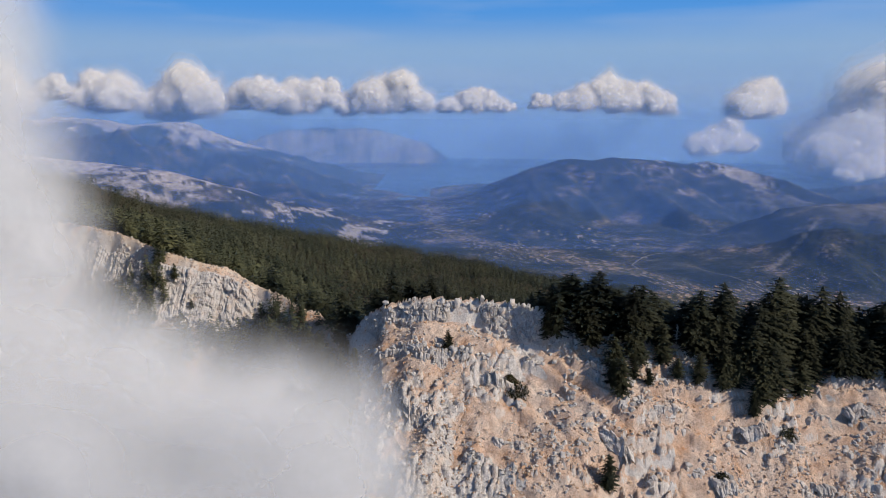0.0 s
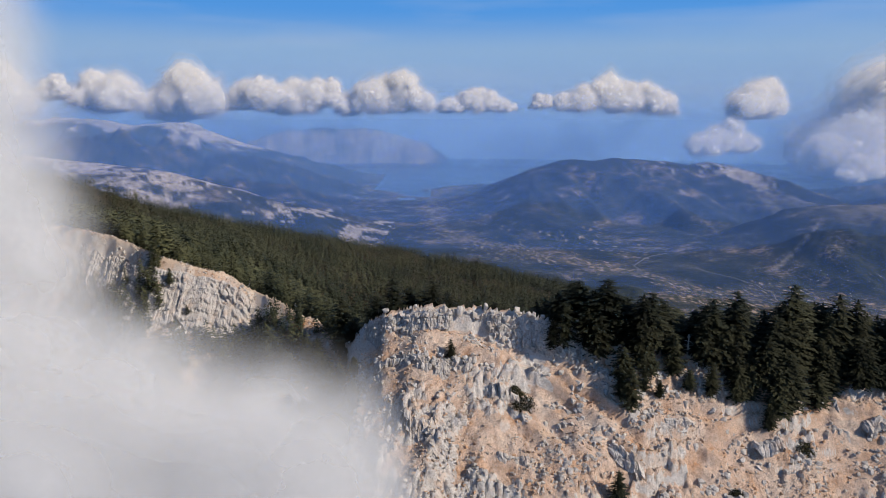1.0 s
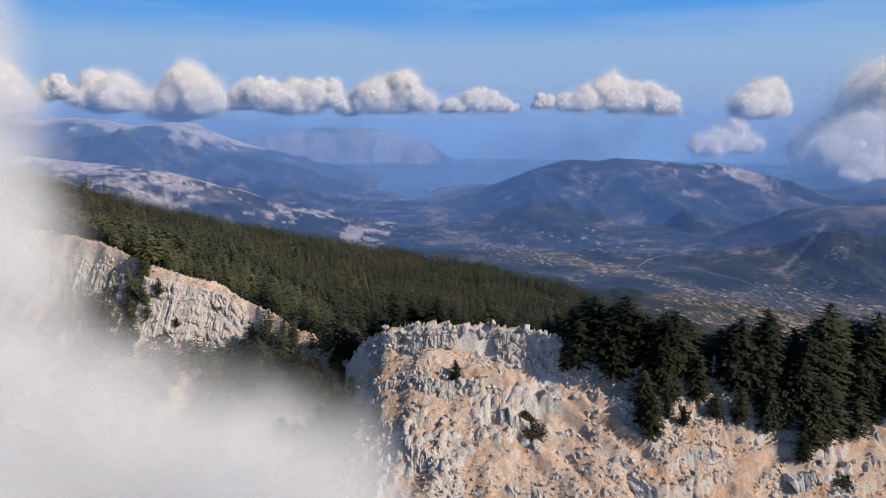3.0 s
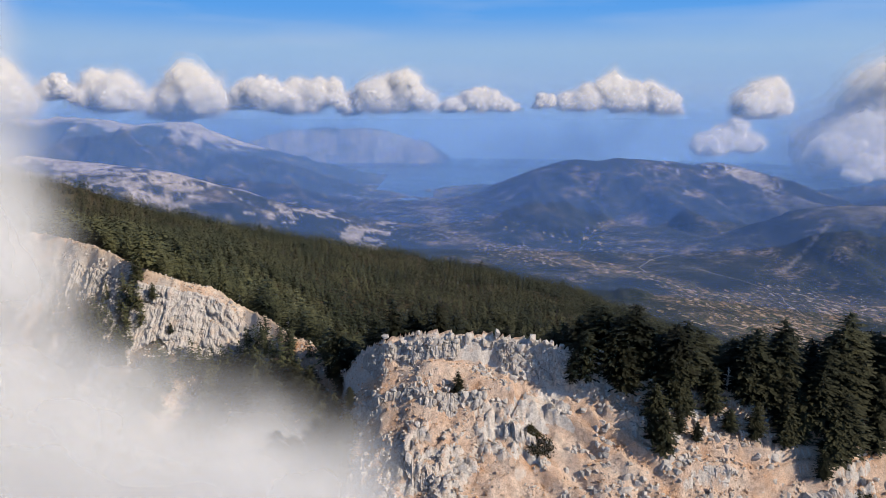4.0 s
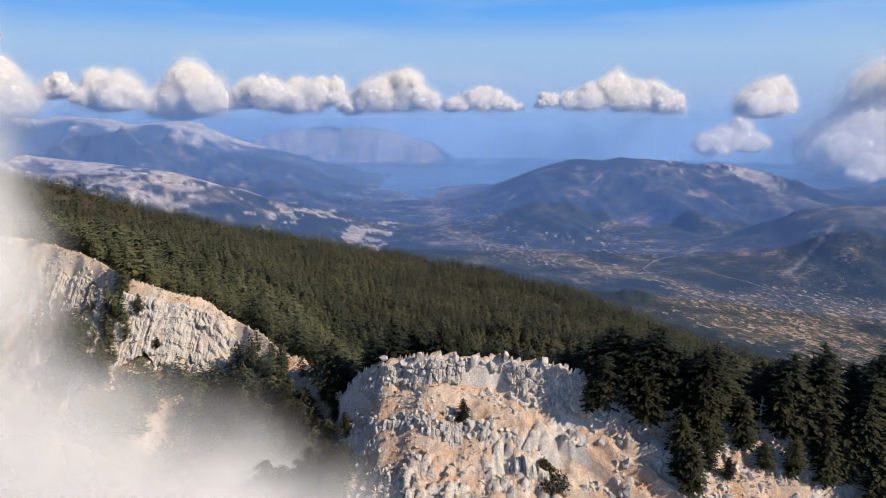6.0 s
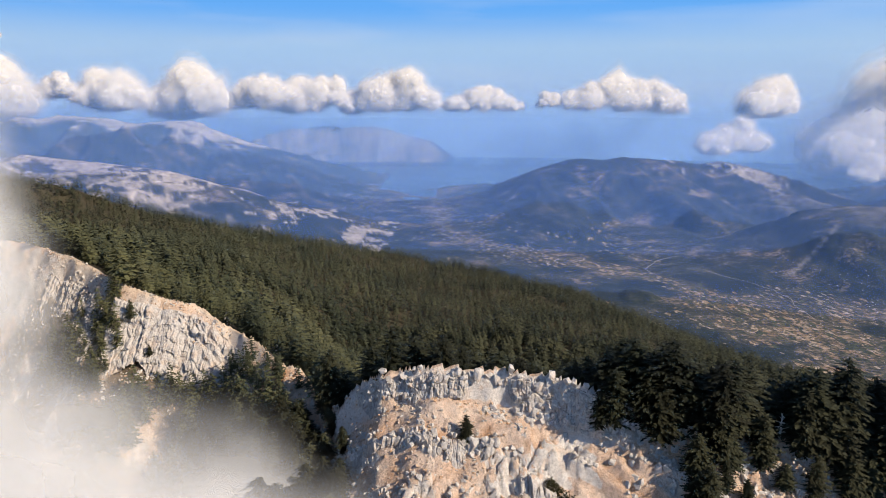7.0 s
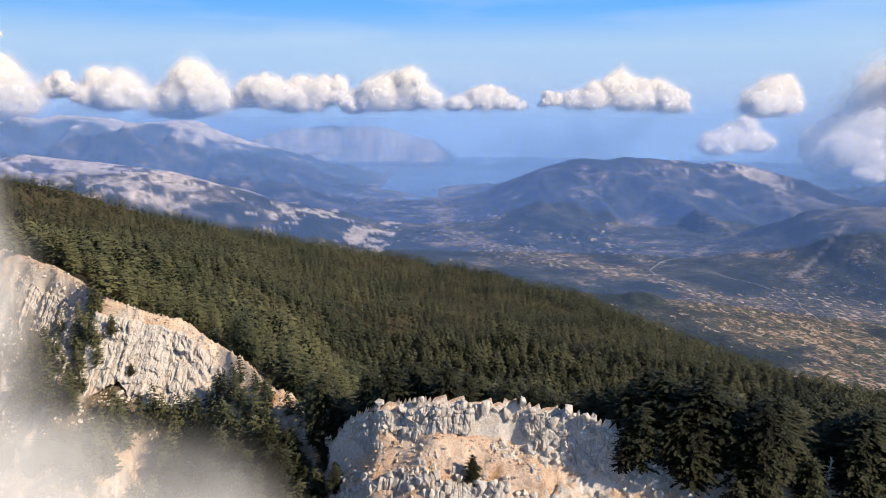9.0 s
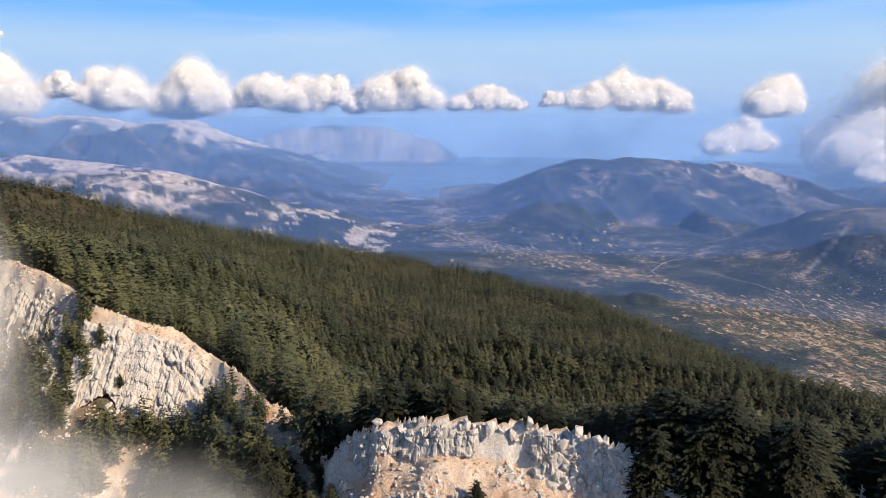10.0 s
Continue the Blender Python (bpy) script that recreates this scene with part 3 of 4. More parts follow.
for i in range(6):
    h, rad = 1.0, rng.uniform(0.23, 0.31)
    holder = new("fir_tree")
    v, f = trunk_mesh(0.97, 0.026)
    tk = new("trunk", mesh_from("trunk", v, f, BARK, True))
    v, f = fir_mesh(rng, h, rad, 23, 11, 8)
    cr = new("crown", mesh_from("crown", v, f, FIR))
    # low tones only: the nearest firs' shaded look is put into their colour
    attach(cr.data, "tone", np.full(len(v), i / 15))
    tk.parent = cr.parent = holder
    tagged(holder, "dark green fir with drooping layered branches on a rocky slope", "fir tree", "firs on the ridge")
    holder.location = (0, -3000 - 5 * i, ALT - 200)
    NEAR_FIRS.append(holder)


CLUMPS = ((-103, 224, 3.6), (-107, 220, 4.2), (-100, 213, 4.2), (-119, 223, 6), (-113, 214, 6), (-100, 203, 5), (-84, 196, 4), (-77, 198, 3.6), (-88, 191, 6), (-100, 192, 4), (-123, 219, 5))


def openings(x, y, s):
    """True where no tree stands: trail, crag and bare ground."""
    trail = (((x > -150) & (x < -112)) | ((x > -88) & (x < -34))) & (s < 7)
    crag = (x > -24) & (x < 27) & (s < 4.5)
    gully = (x > 60) & (x < 78) & (s < 8)
    return trail | crag | gully | (s < 1.5)


def forest_places():
    r = np.random.default_rng(5)
    x, y = [], []
    for y0, y1, pitch in ((100, 330, 5.4), (330, 860, 4.9)):
        gx, gy = np.meshgrid(np.arange(-430, 480, pitch), np.arange(y0, y1, pitch))
        x.append((gx + r.uniform(-0.48, 0.48, gx.shape) * pitch).ravel())
        y.append((gy + r.uniform(-0.42, 0.42, gx.shape) * pitch).ravel())
    x, y = np.concatenate(x), np.concatenate(y)
    z, s, near = land(x, y)
    cy = np.interp(x, CREST_X, CREST_Y)
    keep = near & ~openings(x, y, s) & (y < cy + 14) & (np.abs(x) < 0.75 * y + 15)
    keep &= grain(x / 9, y / 9, 301) > -0.66
    # closer stand along the rim beyond the crag
    dx, dy = np.meshgrid(np.arange(28, 130, 3.5), np.arange(118, 152, 3.5))
    dx = (dx + r.uniform(-1.5, 1.5, dx.shape)).ravel()
    dy = (dy + r.uniform(-1.5, 1.5, dy.shape)).ravel()
    dz, ds, _ = land(dx, dy)
    lobe = np.maximum(1 - ((dx - 40) / 8) ** 2, 0) * 7 + np.maximum(1 - ((dx - 69) / 7) ** 2, 0) * 5 + np.maximum(1 - ((dx - 108) / 9) ** 2, 0) * 4 + np.maximum(1 - ((dx - 53) / 5) ** 2, 0) * 3
    ok = (ds > -4.5 - 3.5 * ease(44, 56, dx) - lobe + 1.5 * grain(dx / 5, dy / 5, 351)) & (ds < 8) & (np.hypot(dx - 71, dy - 141) > 3.5) & (np.hypot(dx - 53, dy - 139) > 3.5)
    # closer stand in the ravine beside the crag, and clumps on the outcrop
    rx, ry = np.meshgrid(np.arange(-150, -21, 3.5), np.arange(120, 250, 3.5))
    rx = (rx + r.uniform(-1.4, 1.4, rx.shape)).ravel()
    ry = (ry + r.uniform(-1.4, 1.4, ry.shape)).ravel()
    rz, rs, _ = land(rx, ry)
    deep = ((rs < -3.5) | ((rx > -38) & (rs < 2))) & (rs > -42) & (rx < -24 - 0.25 * rs) & (rx > -57 + 1.6 * np.minimum(rs + 6, 0) + 1.5 * grain(rx / 6, ry / 6, 355)) & (rx > -74) & (r.uniform(0, 1, rx.shape) < 0.85)
    for cx, cy, size in CLUMPS:
        deep |= np.hypot(rx - cx, ry - cy) < size
    x, y, z, s = (np.concatenate([a[keep], b[ok], c[deep]]) for a, b, c in ((x, dx, rx), (y, dy, ry), (z, dz, rz), (s, ds, rs)))
    return x, y, z, s


def build_forest():
    x, y, z, s = forest_places()
    r = np.random.default_rng(8)
    size = (5.0 + 9.0 * r.beta(2, 1.6, len(x))) * (1 + 0.2 * ease(-30, -60, x) * (y < 330))
    size = np.where((x > -30) & (y < 230) & (s > -3), 10.0 + 5.0 * r.beta(2, 2, len(x)), size)
    size = np.where((x < -22) & (s < -2), 2.5 + 0.35 * np.clip(-s, 0, 18) + 2.8 * r.beta(2, 2, len(x)), size)
    size = np.where((x < -74) & (s < -2), 7.5 + 4.0 * r.beta(2, 2, len(x)), size)
    size = np.where((x > 28) & (y < 175) & (s > -2), 12.5 + 4.5 * r.beta(2, 2, len(x)), size) * (0.95 + 0.18 * fbm(x, y, 40, 311, 2))
    order = np.argsort(np.hypot(x * 0.8, y))
    first, rest = order[:290], order[290:]
    for n, i in enumerate(first):
        src = NEAR_FIRS[n % 6]
        m = pose(x[i], y[i], ALT + z[i] - 0.2, 0, 0, r.uniform(0, 360)) @ Matrix.Diagonal((size[i] * r.uniform(1.0, 1.6), size[i] * r.uniform(1.0, 1.6), size[i], 1))
        if n < 6:
            src.matrix_basis = m
        else:
            c = copy_thing(src, Matrix())
            c.matrix_basis = m
    rr = np.random.default_rng(9)
    close = [fir_mesh(rr, 1.0, rr.uniform(0.23, 0.31), 14, 8, 4) for _ in range(6)]
    middle = [fir_mesh(rr, 1.0, rr.uniform(0.22, 0.28), 12, 7, 1) for _ in range(5)]
    distant = [fir_mesh(rr, 1.0, rr.uniform(0.19, 0.24), 8, 5, 1) for _ in range(5)]
    V, F, base = [], [], 0
    for n, i in enumerate(rest):
        v, f = close[n % 6] if y[i] < 270 else middle[n % 5] if y[i] < 430 else distant[n % 5]
        a = r.uniform(0, 6.28)
        g = size[i] * r.uniform(0.85, 1.2)
        c_, s_ = math.cos(a) * g, math.sin(a) * g
        w = np.stack([v[:, 0] * c_ - v[:, 1] * s_ + x[i], v[:, 0] * s_ + v[:, 1] * c_ + y[i], v[:, 2] * size[i] + ALT + z[i] - 0.3], -1)
        V.append(w)
        F.append(f + base)
        base += len(v)
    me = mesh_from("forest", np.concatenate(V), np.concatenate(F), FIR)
    # besides chance, tone paints light on the left firs and shade far back
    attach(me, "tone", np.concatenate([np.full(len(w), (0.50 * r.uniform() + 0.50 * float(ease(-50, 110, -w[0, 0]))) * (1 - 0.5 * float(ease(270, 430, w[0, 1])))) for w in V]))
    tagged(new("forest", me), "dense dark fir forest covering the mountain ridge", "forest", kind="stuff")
    print("forest", len(x), "tris", sum(len(f) for f in F))


build_forest()


def ground_z(x, y):
    return ALT + float(land(np.array([x]), np.array([y]))[0][0])


def lone_fir(x, y, size, wide, label, leaf=None):
    src = NEAR_FIRS[int(abs(x)) % 6]
    c = copy_thing(src, Matrix())
    c.matrix_basis = pose(x, y, ground_z(x, y) - 0.25, 0, 0, 40 * x) @ Matrix.Diagonal((size * wide, size * wide, size, 1))
    tagged(c, label, "fir tree", "firs on the ridge")
    if leaf:
        for o in c.children:
            if o.name.startswith("crown"):
                o.data = o.data.copy()
                o.data.materials[0] = leaf
    return c


lone_fir(1.2, 143.7, 5.6, 1.1, "small olive fir growing out of the limestone crag")
lone_fir(24.5, 142.5, 9.0, 1.0, "tall dark fir at the end of the crag")
lone_fir(33.5, 115.5, 8.5, 1.0, "dark fir standing alone low on the ochre slope")
lone_fir(10.0, 172.0, 10.0, 1.1, "rust-red dying fir among green firs", RUST)
lone_fir(70.0, 149.0, 10.0, 0.9, "rust-red dying fir among green firs", RUST)
lone_fir(-86.0, 207.0, 5.0, 1.1, "small dark fir alone on the pale rock slab")
lone_fir(-94.5, 215.5, 6.5, 1.1, "small dark fir alone on the pale rock slab")
lone_fir(-3.0, 178.0, 8.0, 1.0, "brownish dying fir among green firs", RUST)
lone_fir(-46.0, 252.0, 9.0, 1.1, "brownish dying fir among green firs", RUST)
lone_fir(74.0, 146.0, 6.0, 1.2, "brownish dying fir among green firs", RUST)


def build_shrub(x, y, wide, high, seed):
    """A low thicket of small leafy sprays on thin stems."""
    r = np.random.default_rng(seed)
    holder = new("shrub")
    holder.location = (x, y, ground_z(x, y))
    tri, stems, base = [], [], 0
    a, q = r.uniform(0, 6.28, 260), np.sqrt(r.uniform(0, 1, 260))
    sx, sy = np.cos(a) * q * wide, np.sin(a) * q * wide * 0.7
    sz = np.maximum(high * (1 - q * q) * r.uniform(0.35, 1.0, 260) * (0.7 + 0.5 * np.sin(3 * a + seed)), 0.15)
    sz = sz + land(x + sx, y + sy)[0] + ALT - holder.location.z
    for i in range(260):
        p = np.array([sx[i], sy[i], sz[i]])
        for _ in range(4):
            d = r.normal(size=3)
            d /= np.linalg.norm(d)
            e = np.cross(d, r.normal(size=3))
            e /= np.linalg.norm(e)
            c = p + r.normal(size=3) * 0.2
            k = r.uniform(0.18, 0.4)
            tri += [c, c + d * k + e * k * 0.4, c + d * k - e * k * 0.4]
    v = np.array(tri)
    lv = new("leaves", mesh_from("leaves", v, np.arange(len(v)).reshape(-1, 3), SHRUB))
    sv, sf = [], []
    for i in range(7):
        a = i * 0.9
        foot, tip = np.array([0.1 * math.cos(a), 0.1 * math.sin(a), -0.4]), np.array([wide * 0.6 * math.cos(a), wide * 0.4 * math.sin(a), high * 0.7])
        for k, c in enumerate((foot, tip)):
            for b in range(4):
                sv.append(c + 0.05 * (2 - k) * np.array([math.cos(b * 1.57), math.sin(b * 1.57), 0]))
        sf += [[8 * i + b, 8 * i + (b + 1) % 4, 8 * i + 4 + (b + 1) % 4, 8 * i + 4 + b] for b in range(4)]
    st = new("stems", mesh_from("stems", sv, sf, BARK, True))
    lv.parent = st.parent = holder
    return tagged(holder, "low olive-green shrub rooted in the rocky slope", "shrub", "shrubs on the slope")


build_shrub(17.0, 133.5, 2.6, 2.0, 61)
build_shrub(74.5, 124.5, 1.9, 1.6, 62)
build_shrub(16.0, 136.5, 1.4, 1.2, 63)
build_shrub(58.0, 118.0, 1.3, 1.0, 64)


def dead_tree(x, y, high, seed):
    """A bleached bare trunk with broken limbs."""
    r = np.random.default_rng(seed)
    holder = new("dead_tree")
    holder.location = (x, y, ground_z(x, y) - 0.2)

    def limb(a, b, ra, rb, name):
        d = Vector(b) - Vector(a)
        q = d.to_track_quat("Z", "Y").to_matrix()
        v = [Vector(a) + q @ Vector((ra * math.cos(k * 1.2566), ra * math.sin(k * 1.2566), 0)) for k in range(5)]
        v += [Vector(a) + d + q @ Vector((rb * math.cos(k * 1.2566), rb * math.sin(k * 1.2566), 0)) for k in range(5)]
        o = new(name, mesh_from(name, [p[:] for p in v], grid_faces(2, 5, True), DEAD, True))
        o.parent = holder

    limb((0, 0, 0), (0.1, 0.1, high), 0.22, 0.05, "trunk")
    for i in range(24):
        h = high * (0.2 + 0.75 * i / 24)
        a = i * 2.4 + r.uniform(0, 1)
        L = (1 - i / 32) * r.uniform(0.7, 1.9)
        limb((0, 0, h), (math.cos(a) * L, math.sin(a) * L, h + r.uniform(-0.3, 0.7)), 0.085, 0.03, "limb")
    return tagged(holder, "bleached bare dead fir trunk with broken limbs", "dead tree", "dead trees on the ridge")


dead_tree(54.0, 138.5, 4.5, 71)
dead_tree(-71.0, 227.5, 5.0, 72)
dead_tree(-50.0, 208.0, 4.5, 73)
dead_tree(71.0, 139.5, 3.0, 74)


def build_houses():
    """Villages on the valley floor: small gabled houses."""
    r = np.random.default_rng(77)
    V, F, base = [], [], 0
    box = np.array([(-1, -1, 0), (1, -1, 0), (1, 1, 0), (-1, 1, 0), (-1, -1, 1), (1, -1, 1), (1, 1, 1), (-1, 1, 1), (-1, 0, 1.6), (1, 0, 1.6)], float)
    quads = np.array([(0, 1, 5, 4), (1, 2, 6, 5), (2, 3, 7, 6), (3, 0, 4, 7), (4, 5, 9, 8), (6, 7, 8, 9), (5, 6, 9, 9), (7, 4, 8, 8)])
    spots = [(2500, -60, 150, 140), (2380, -30, 60, 60), (2150, 20, 60, 90), (1800, 110, 50, 90), (1450, 250, 70, 70), (1000, 640, 160, 120), (930, 540, 70, 70), (1080, 730, 120, 60), (2480, -330, 120, 40)]
    for y0, x0, n, spread in spots:
        x = x0 + r.normal(size=n) * spread
        y = y0 + r.normal(size=n) * spread * 0.8
        z = land(x, y)[0] + ALT
        for i in range(n):
            if z[i] < 1:
                continue
            a = r.uniform(0, 3.14)
            w = r.uniform(0.5, 1.0) * (0.45 + 0.35 * y0 / 1000)
            v = box * (w, w * 0.75, 0.9 * w)
            v = np.stack([v[:, 0] * math.cos(a) - v[:, 1] * math.sin(a) + x[i], v[:, 0] * math.sin(a) + v[:, 1] * math.cos(a) + y[i], v[:, 2] + z[i] - 0.5], -1)
            V.append(v)
            F.append(quads + base)
            base += 10
    k = Mat("village_plaster", 0.9)
    geo = k.n.new("ShaderNodeNewGeometry")
    k.color(k.ramp(geo.outputs["Random Per Island"], (0.0, (0.30, 0.17, 0.11)), (0.5, (0.42, 0.35, 0.28)), (1.0, (0.62, 0.58, 0.52))))
    f = np.concatenate(F)
    tri = np.concatenate([f[:, [0, 1, 2]], f[:, [0, 2, 3]]])
    tri = tri[tri[:, 1] != tri[:, 2]]
    tri = tri[tri[:, 0] != tri[:, 2]]
    tagged(new("village", mesh_from("village", np.concatenate(V), tri, k.m)), "scattered pale village houses in the valley", "village", kind="stuff")


build_houses()


# ---- stones ----
def stone_mesh(rng, tall, points=15):
    """An angular block: the hull of points near a rounded box."""
    bm = bmesh.new()
    for _ in range(points):
        p = rng.normal(size=3)
        p = p / (np.abs(p) ** 7).sum() ** (1 / 7) * rng.uniform(0.78, 1.0)
        bm.verts.new((p[0] * 0.5, p[1] * 0.5, p[2] * 0.5 * tall))
    r = bmesh.ops.convex_hull(bm, input=bm.verts)
    bmesh.ops.delete(bm, geom=[v for v in r["geom_interior"] if isinstance(v, bmesh.types.BMVert)], context="VERTS")
    bmesh.ops.triangulate(bm, faces=bm.faces)
    me = bpy.data.meshes.new("stone")
    bm.to_mesh(me)
    bm.free()
    me.materials.append(ROCK)
    return me


stone_rng = np.random.default_rng(21)
BLOCKS = [stone_mesh(stone_rng, stone_rng.uniform(0.8, 1.2), 18) for _ in range(8)]
PILLARS = [stone_mesh(stone_rng, stone_rng.uniform(1.5, 2.3), 20) for _ in range(8)]


def set_stone(holder, r, x, y, z, w, h, lean=0.12):
    """One upright block whose foot stands at (x, y) and whose top is at z."""
    tall = r.integers(8)
    me = (PILLARS if h > 1.3 * w else BLOCKS)[tall]
    o = new("stone", me)
    o.parent = holder
    k = (h / 1.9) if h > 1.3 * w else h
    o.matrix_basis = Matrix.Translation((x - holder.location.x, y - holder.location.y, ALT + z - h * 0.42 - holder.location.z)) @ Euler((r.uniform(-lean, lean) - 0.10, r.uniform(-lean, lean), r.uniform(0, 6.3))).to_matrix().to_4x4() @ Matrix.Diagonal((w * r.uniform(0.9, 1.25), w * r.uniform(0.9, 1.25), k, 1))


def holder_at(label, x, y):
    h = tagged(new("rock_outcrop"), label, "rocks", "limestone outcrops")
    h.location = (x, y, ALT + float(land(np.array([x]), np.array([y]))[0][0]))
    return h


def rock_wall(label, x0, x1, t0, rows, back, step, seed, width=1.05):
    """A fluted wall: rows of close-set upright blocks, each row lower and further out."""
    r = np.random.default_rng(seed)
    holder = holder_at(label, (x0 + x1) / 2, float(rim_y((x0 + x1) / 2)) - t0)
    made = []
    for row in range(rows):
        x = x0 + r.uniform(0, 1)
        while x < x1:
            w = width * r.uniform(0.55, 1.5)
            if r.uniform() < 0.84:
                px, t = x + w / 2, t0 + back * row + r.uniform(-0.8, 0.8)
                made.append((px, float(rim_line(np.array(px), t)), w))
            x += w * 0.86
    px, py, w = np.array(made).T
    zz = near_land(px, py + 0.8)[0]
    for i in range(len(px)):
        set_stone(holder, r, px[i], py[i], zz[i] + r.uniform(-0.1, 1.0), w[i], w[i] * r.uniform(0.9, 1.75) * step / 1.5, 0.3)
    return holder


def rock_clusters(label, count, x0, x1, t0, t1, size, seed):
    """Knobs of a few blocks that stick out of the scree."""
    r = np.random.default_rng(seed)
    holder = holder_at(label, (x0 + x1) / 2, float(rim_y((x0 + x1) / 2)) - (t0 + t1) / 2)
    made = []
    for _ in range(count):
        cx, ct = r.uniform(x0, x1), r.uniform(t0, t1)
        for _ in range(r.integers(4, 9)):
            px, t = cx + r.normal() * size * 1.1, max(ct + r.normal() * size * 0.7, 0.5)
            made.append((px, float(rim_y(px)) - t, size * r.uniform(0.5, 1.1)))
    px, py, w = np.array(made).T
    zz = near_land(px, py)[0]
    for i in range(len(px)):
        set_stone(holder, r, px[i], py[i], zz[i] + 0.35 * w[i], w[i], w[i] * r.uniform(0.9, 2.0), 0.25)
    return holder


def rock_face(holder, x0, x1, t0, high, seed, batter=0.28, worn=0.0, gap=None, courses=0.0, ribs=1.0):
    """A cliff of broken limestone: tilted blocks in tiers, split by joints."""
    xs, us = np.arange(x0, x1, 0.14 * ribs), np.linspace(-0.25, 1, int(high / (0.12 * ribs)))
    U, X = np.meshgrid(us, xs, indexing="ij")
    ends = min(5.0, 0.3 * (x1 - x0))
    lip = np.interp(X, [x0, x0 + ends, x1 - ends, x1], [0, 1, 1, 0]) * (0.75 + 0.35 * fbm(X, 0 * X, 9, seed, 3))
    if gap:
        lip = lip * (1 - 0.85 * np.exp(-((X - gap[0]) / gap[1]) ** 2))
    foot = rim_line(X, t0)
    top = near_land(X, foot + 0.8)[0] + 0.25
    down = np.maximum(U, 0) * high * np.maximum(lip, 0.05)
    w = fbm(X, down, 4.5, seed + 9, 3)
    lean = X + 0.10 * down
    big, cb = facets(lean / 2.7 + 0.25 * w, down / 3.1 + 0.25 * w, seed, 1.3)
    rib, rj, ry = columns(lean / (0.85 * ribs) + 0.45 * fbm(X, down * 0.4, 2.2 * ribs, seed + 8, 2), down / (1.6 * ribs) + 0.15 * w, seed + 10)
    chip, _ = facets(lean / (0.4 * ribs), down / (0.55 * ribs) + w, seed + 20, 1.0)
    broken = np.clip(ease(-0.6, 0.2, fbm(X, down, 6, seed + 15, 3)) - worn, 0.15, 1)
    relief = 0.8 * big + (0.45 + 0.55 * ribs) * broken * (0.55 * rib + 0.34 * np.sqrt(np.clip(5 * rj, 0, 1)) + 0.14 * np.sqrt(np.clip(12 * ry, 0, 1)) + 0.16 * ribs * chip) - 0.3 * (1 - ease(0, 0.08, cb))
    relief = relief * ease(0.0, 0.6, lip)
    sway = 1.5 * fbm(X, 0 * X, 8, seed + 17, 3)
    lev = (down + sway) / 2.6
    tier = (np.floor(lev) + ease(0.6, 1.0, lev - np.floor(lev))) * 2.6 - sway
    out = batter * (down + 0.6 / ribs * (tier - down)) + relief + 0.15 * fbm(X, down, 0.9, seed + 7, 3)
    crown, cj, _ = columns(X / 1.1 + 0.35 * fbm(X, 0 * X, 3, seed + 31, 2), 0 * X, seed + 30)
    out = np.where(U < 0, U * 4 + 0.4 * rib, out)
    rise = 0.6 * (0.15 + crown) * np.sqrt(np.clip(5 * cj, 0, 1)) * np.clip(lip, 0, 1) * (1 - ease(0.06, 0.2, U)) - 0.4 - 2.6 * ease(0.10, 0.25, -U) - 2.2 * (1 - ease(0.08, 0.35, lip))
    v = np.stack([X, foot - out, ALT + top - down + rise], -1).reshape(-1, 3)
    v -= np.array(holder.location)
    # rounded upright blocks in courses down the face
    r = np.random.default_rng(seed + 40)
    made = []
    if courses:
        for d in np.arange(0.0, high * 0.92, courses * 1.25):
            x = x0 + 0.12 * (x1 - x0) + r.uniform(0, 1)
            while x < x1 - 0.12 * (x1 - x0):
                wd = courses * r.uniform(0.55, 1.35)
                if r.uniform() < 0.30:
                    made.append((x + wd / 2, d + r.uniform(-0.5, 0.5), wd))
                x += wd * 0.92
        px, pd, wd = np.array(made).T
        tall_ = np.interp(px, xs, lip[0]) * high
        base_y = rim_line(px, t0)
        at_top = near_land(px, base_y + 0.8)[0] + 0.35
        for i in range(len(px)):
            if pd[i] < tall_[i]:
                set_stone(holder, r, px[i], base_y[i] - batter * pd[i] - r.uniform(0.2, 0.8), at_top[i] - pd[i] + r.uniform(0.0, 0.5), wd[i], wd[i] * r.uniform(1.1, 2.3), 0.14)
    ob = new("rock_face", mesh_from("rock_face", v, grid_faces(*X.shape)[:, ::-1], ROCK))
    ob.parent = holder


crag = rock_wall("broken pale grey limestone crag above an ochre slope", -21, 31, -2.2, 4, 1.0, 1.5, 31, 1.05)
rock_face(crag, -22, 36, 0.4, 7.0, 501, gap=(5.0, 3.2), courses=1.05)
ledge = rock_wall("lower grey limestone ledge under the crag", -26, 6, 8.4, 2, 0.6, 1.6, 32)
rock_face(ledge, -27, 8, 8.6, 5.2, 521, 0.3, 0.3, courses=1.15)
wall = rock_wall("grey limestone wall beside the pale trail", -100, -62, 5, 2, 1.0, 2.2, 33, 1.3)
rock_face(wall, -104, -58, 3.5, 20.0, 541, 0.84, 0.2, ribs=1.5)
slab = holder_at("weathered pale limestone slab below the trail", -122, float(rim_y(-122.0)) - 8)
rock_face(slab, -142, -104, 6, 17.0, 561, 0.88, 0.3, ribs=1.5)
rock_clusters("grey limestone blocks beside the pale trail", 36, -128, -58, 1, 24, 1.4, 37)
rock_clusters("broken grey limestone knobs on ochre scree", 42, 24, 60, 4, 30, 1.35, 34)
rock_clusters("broken grey limestone knobs on ochre scree", 42, 60, 108, 4, 30, 1.25, 35)
rock_clusters("weathered limestone blocks on the flank of the crag", 46, -22, 30, 5, 32, 1.0, 36)

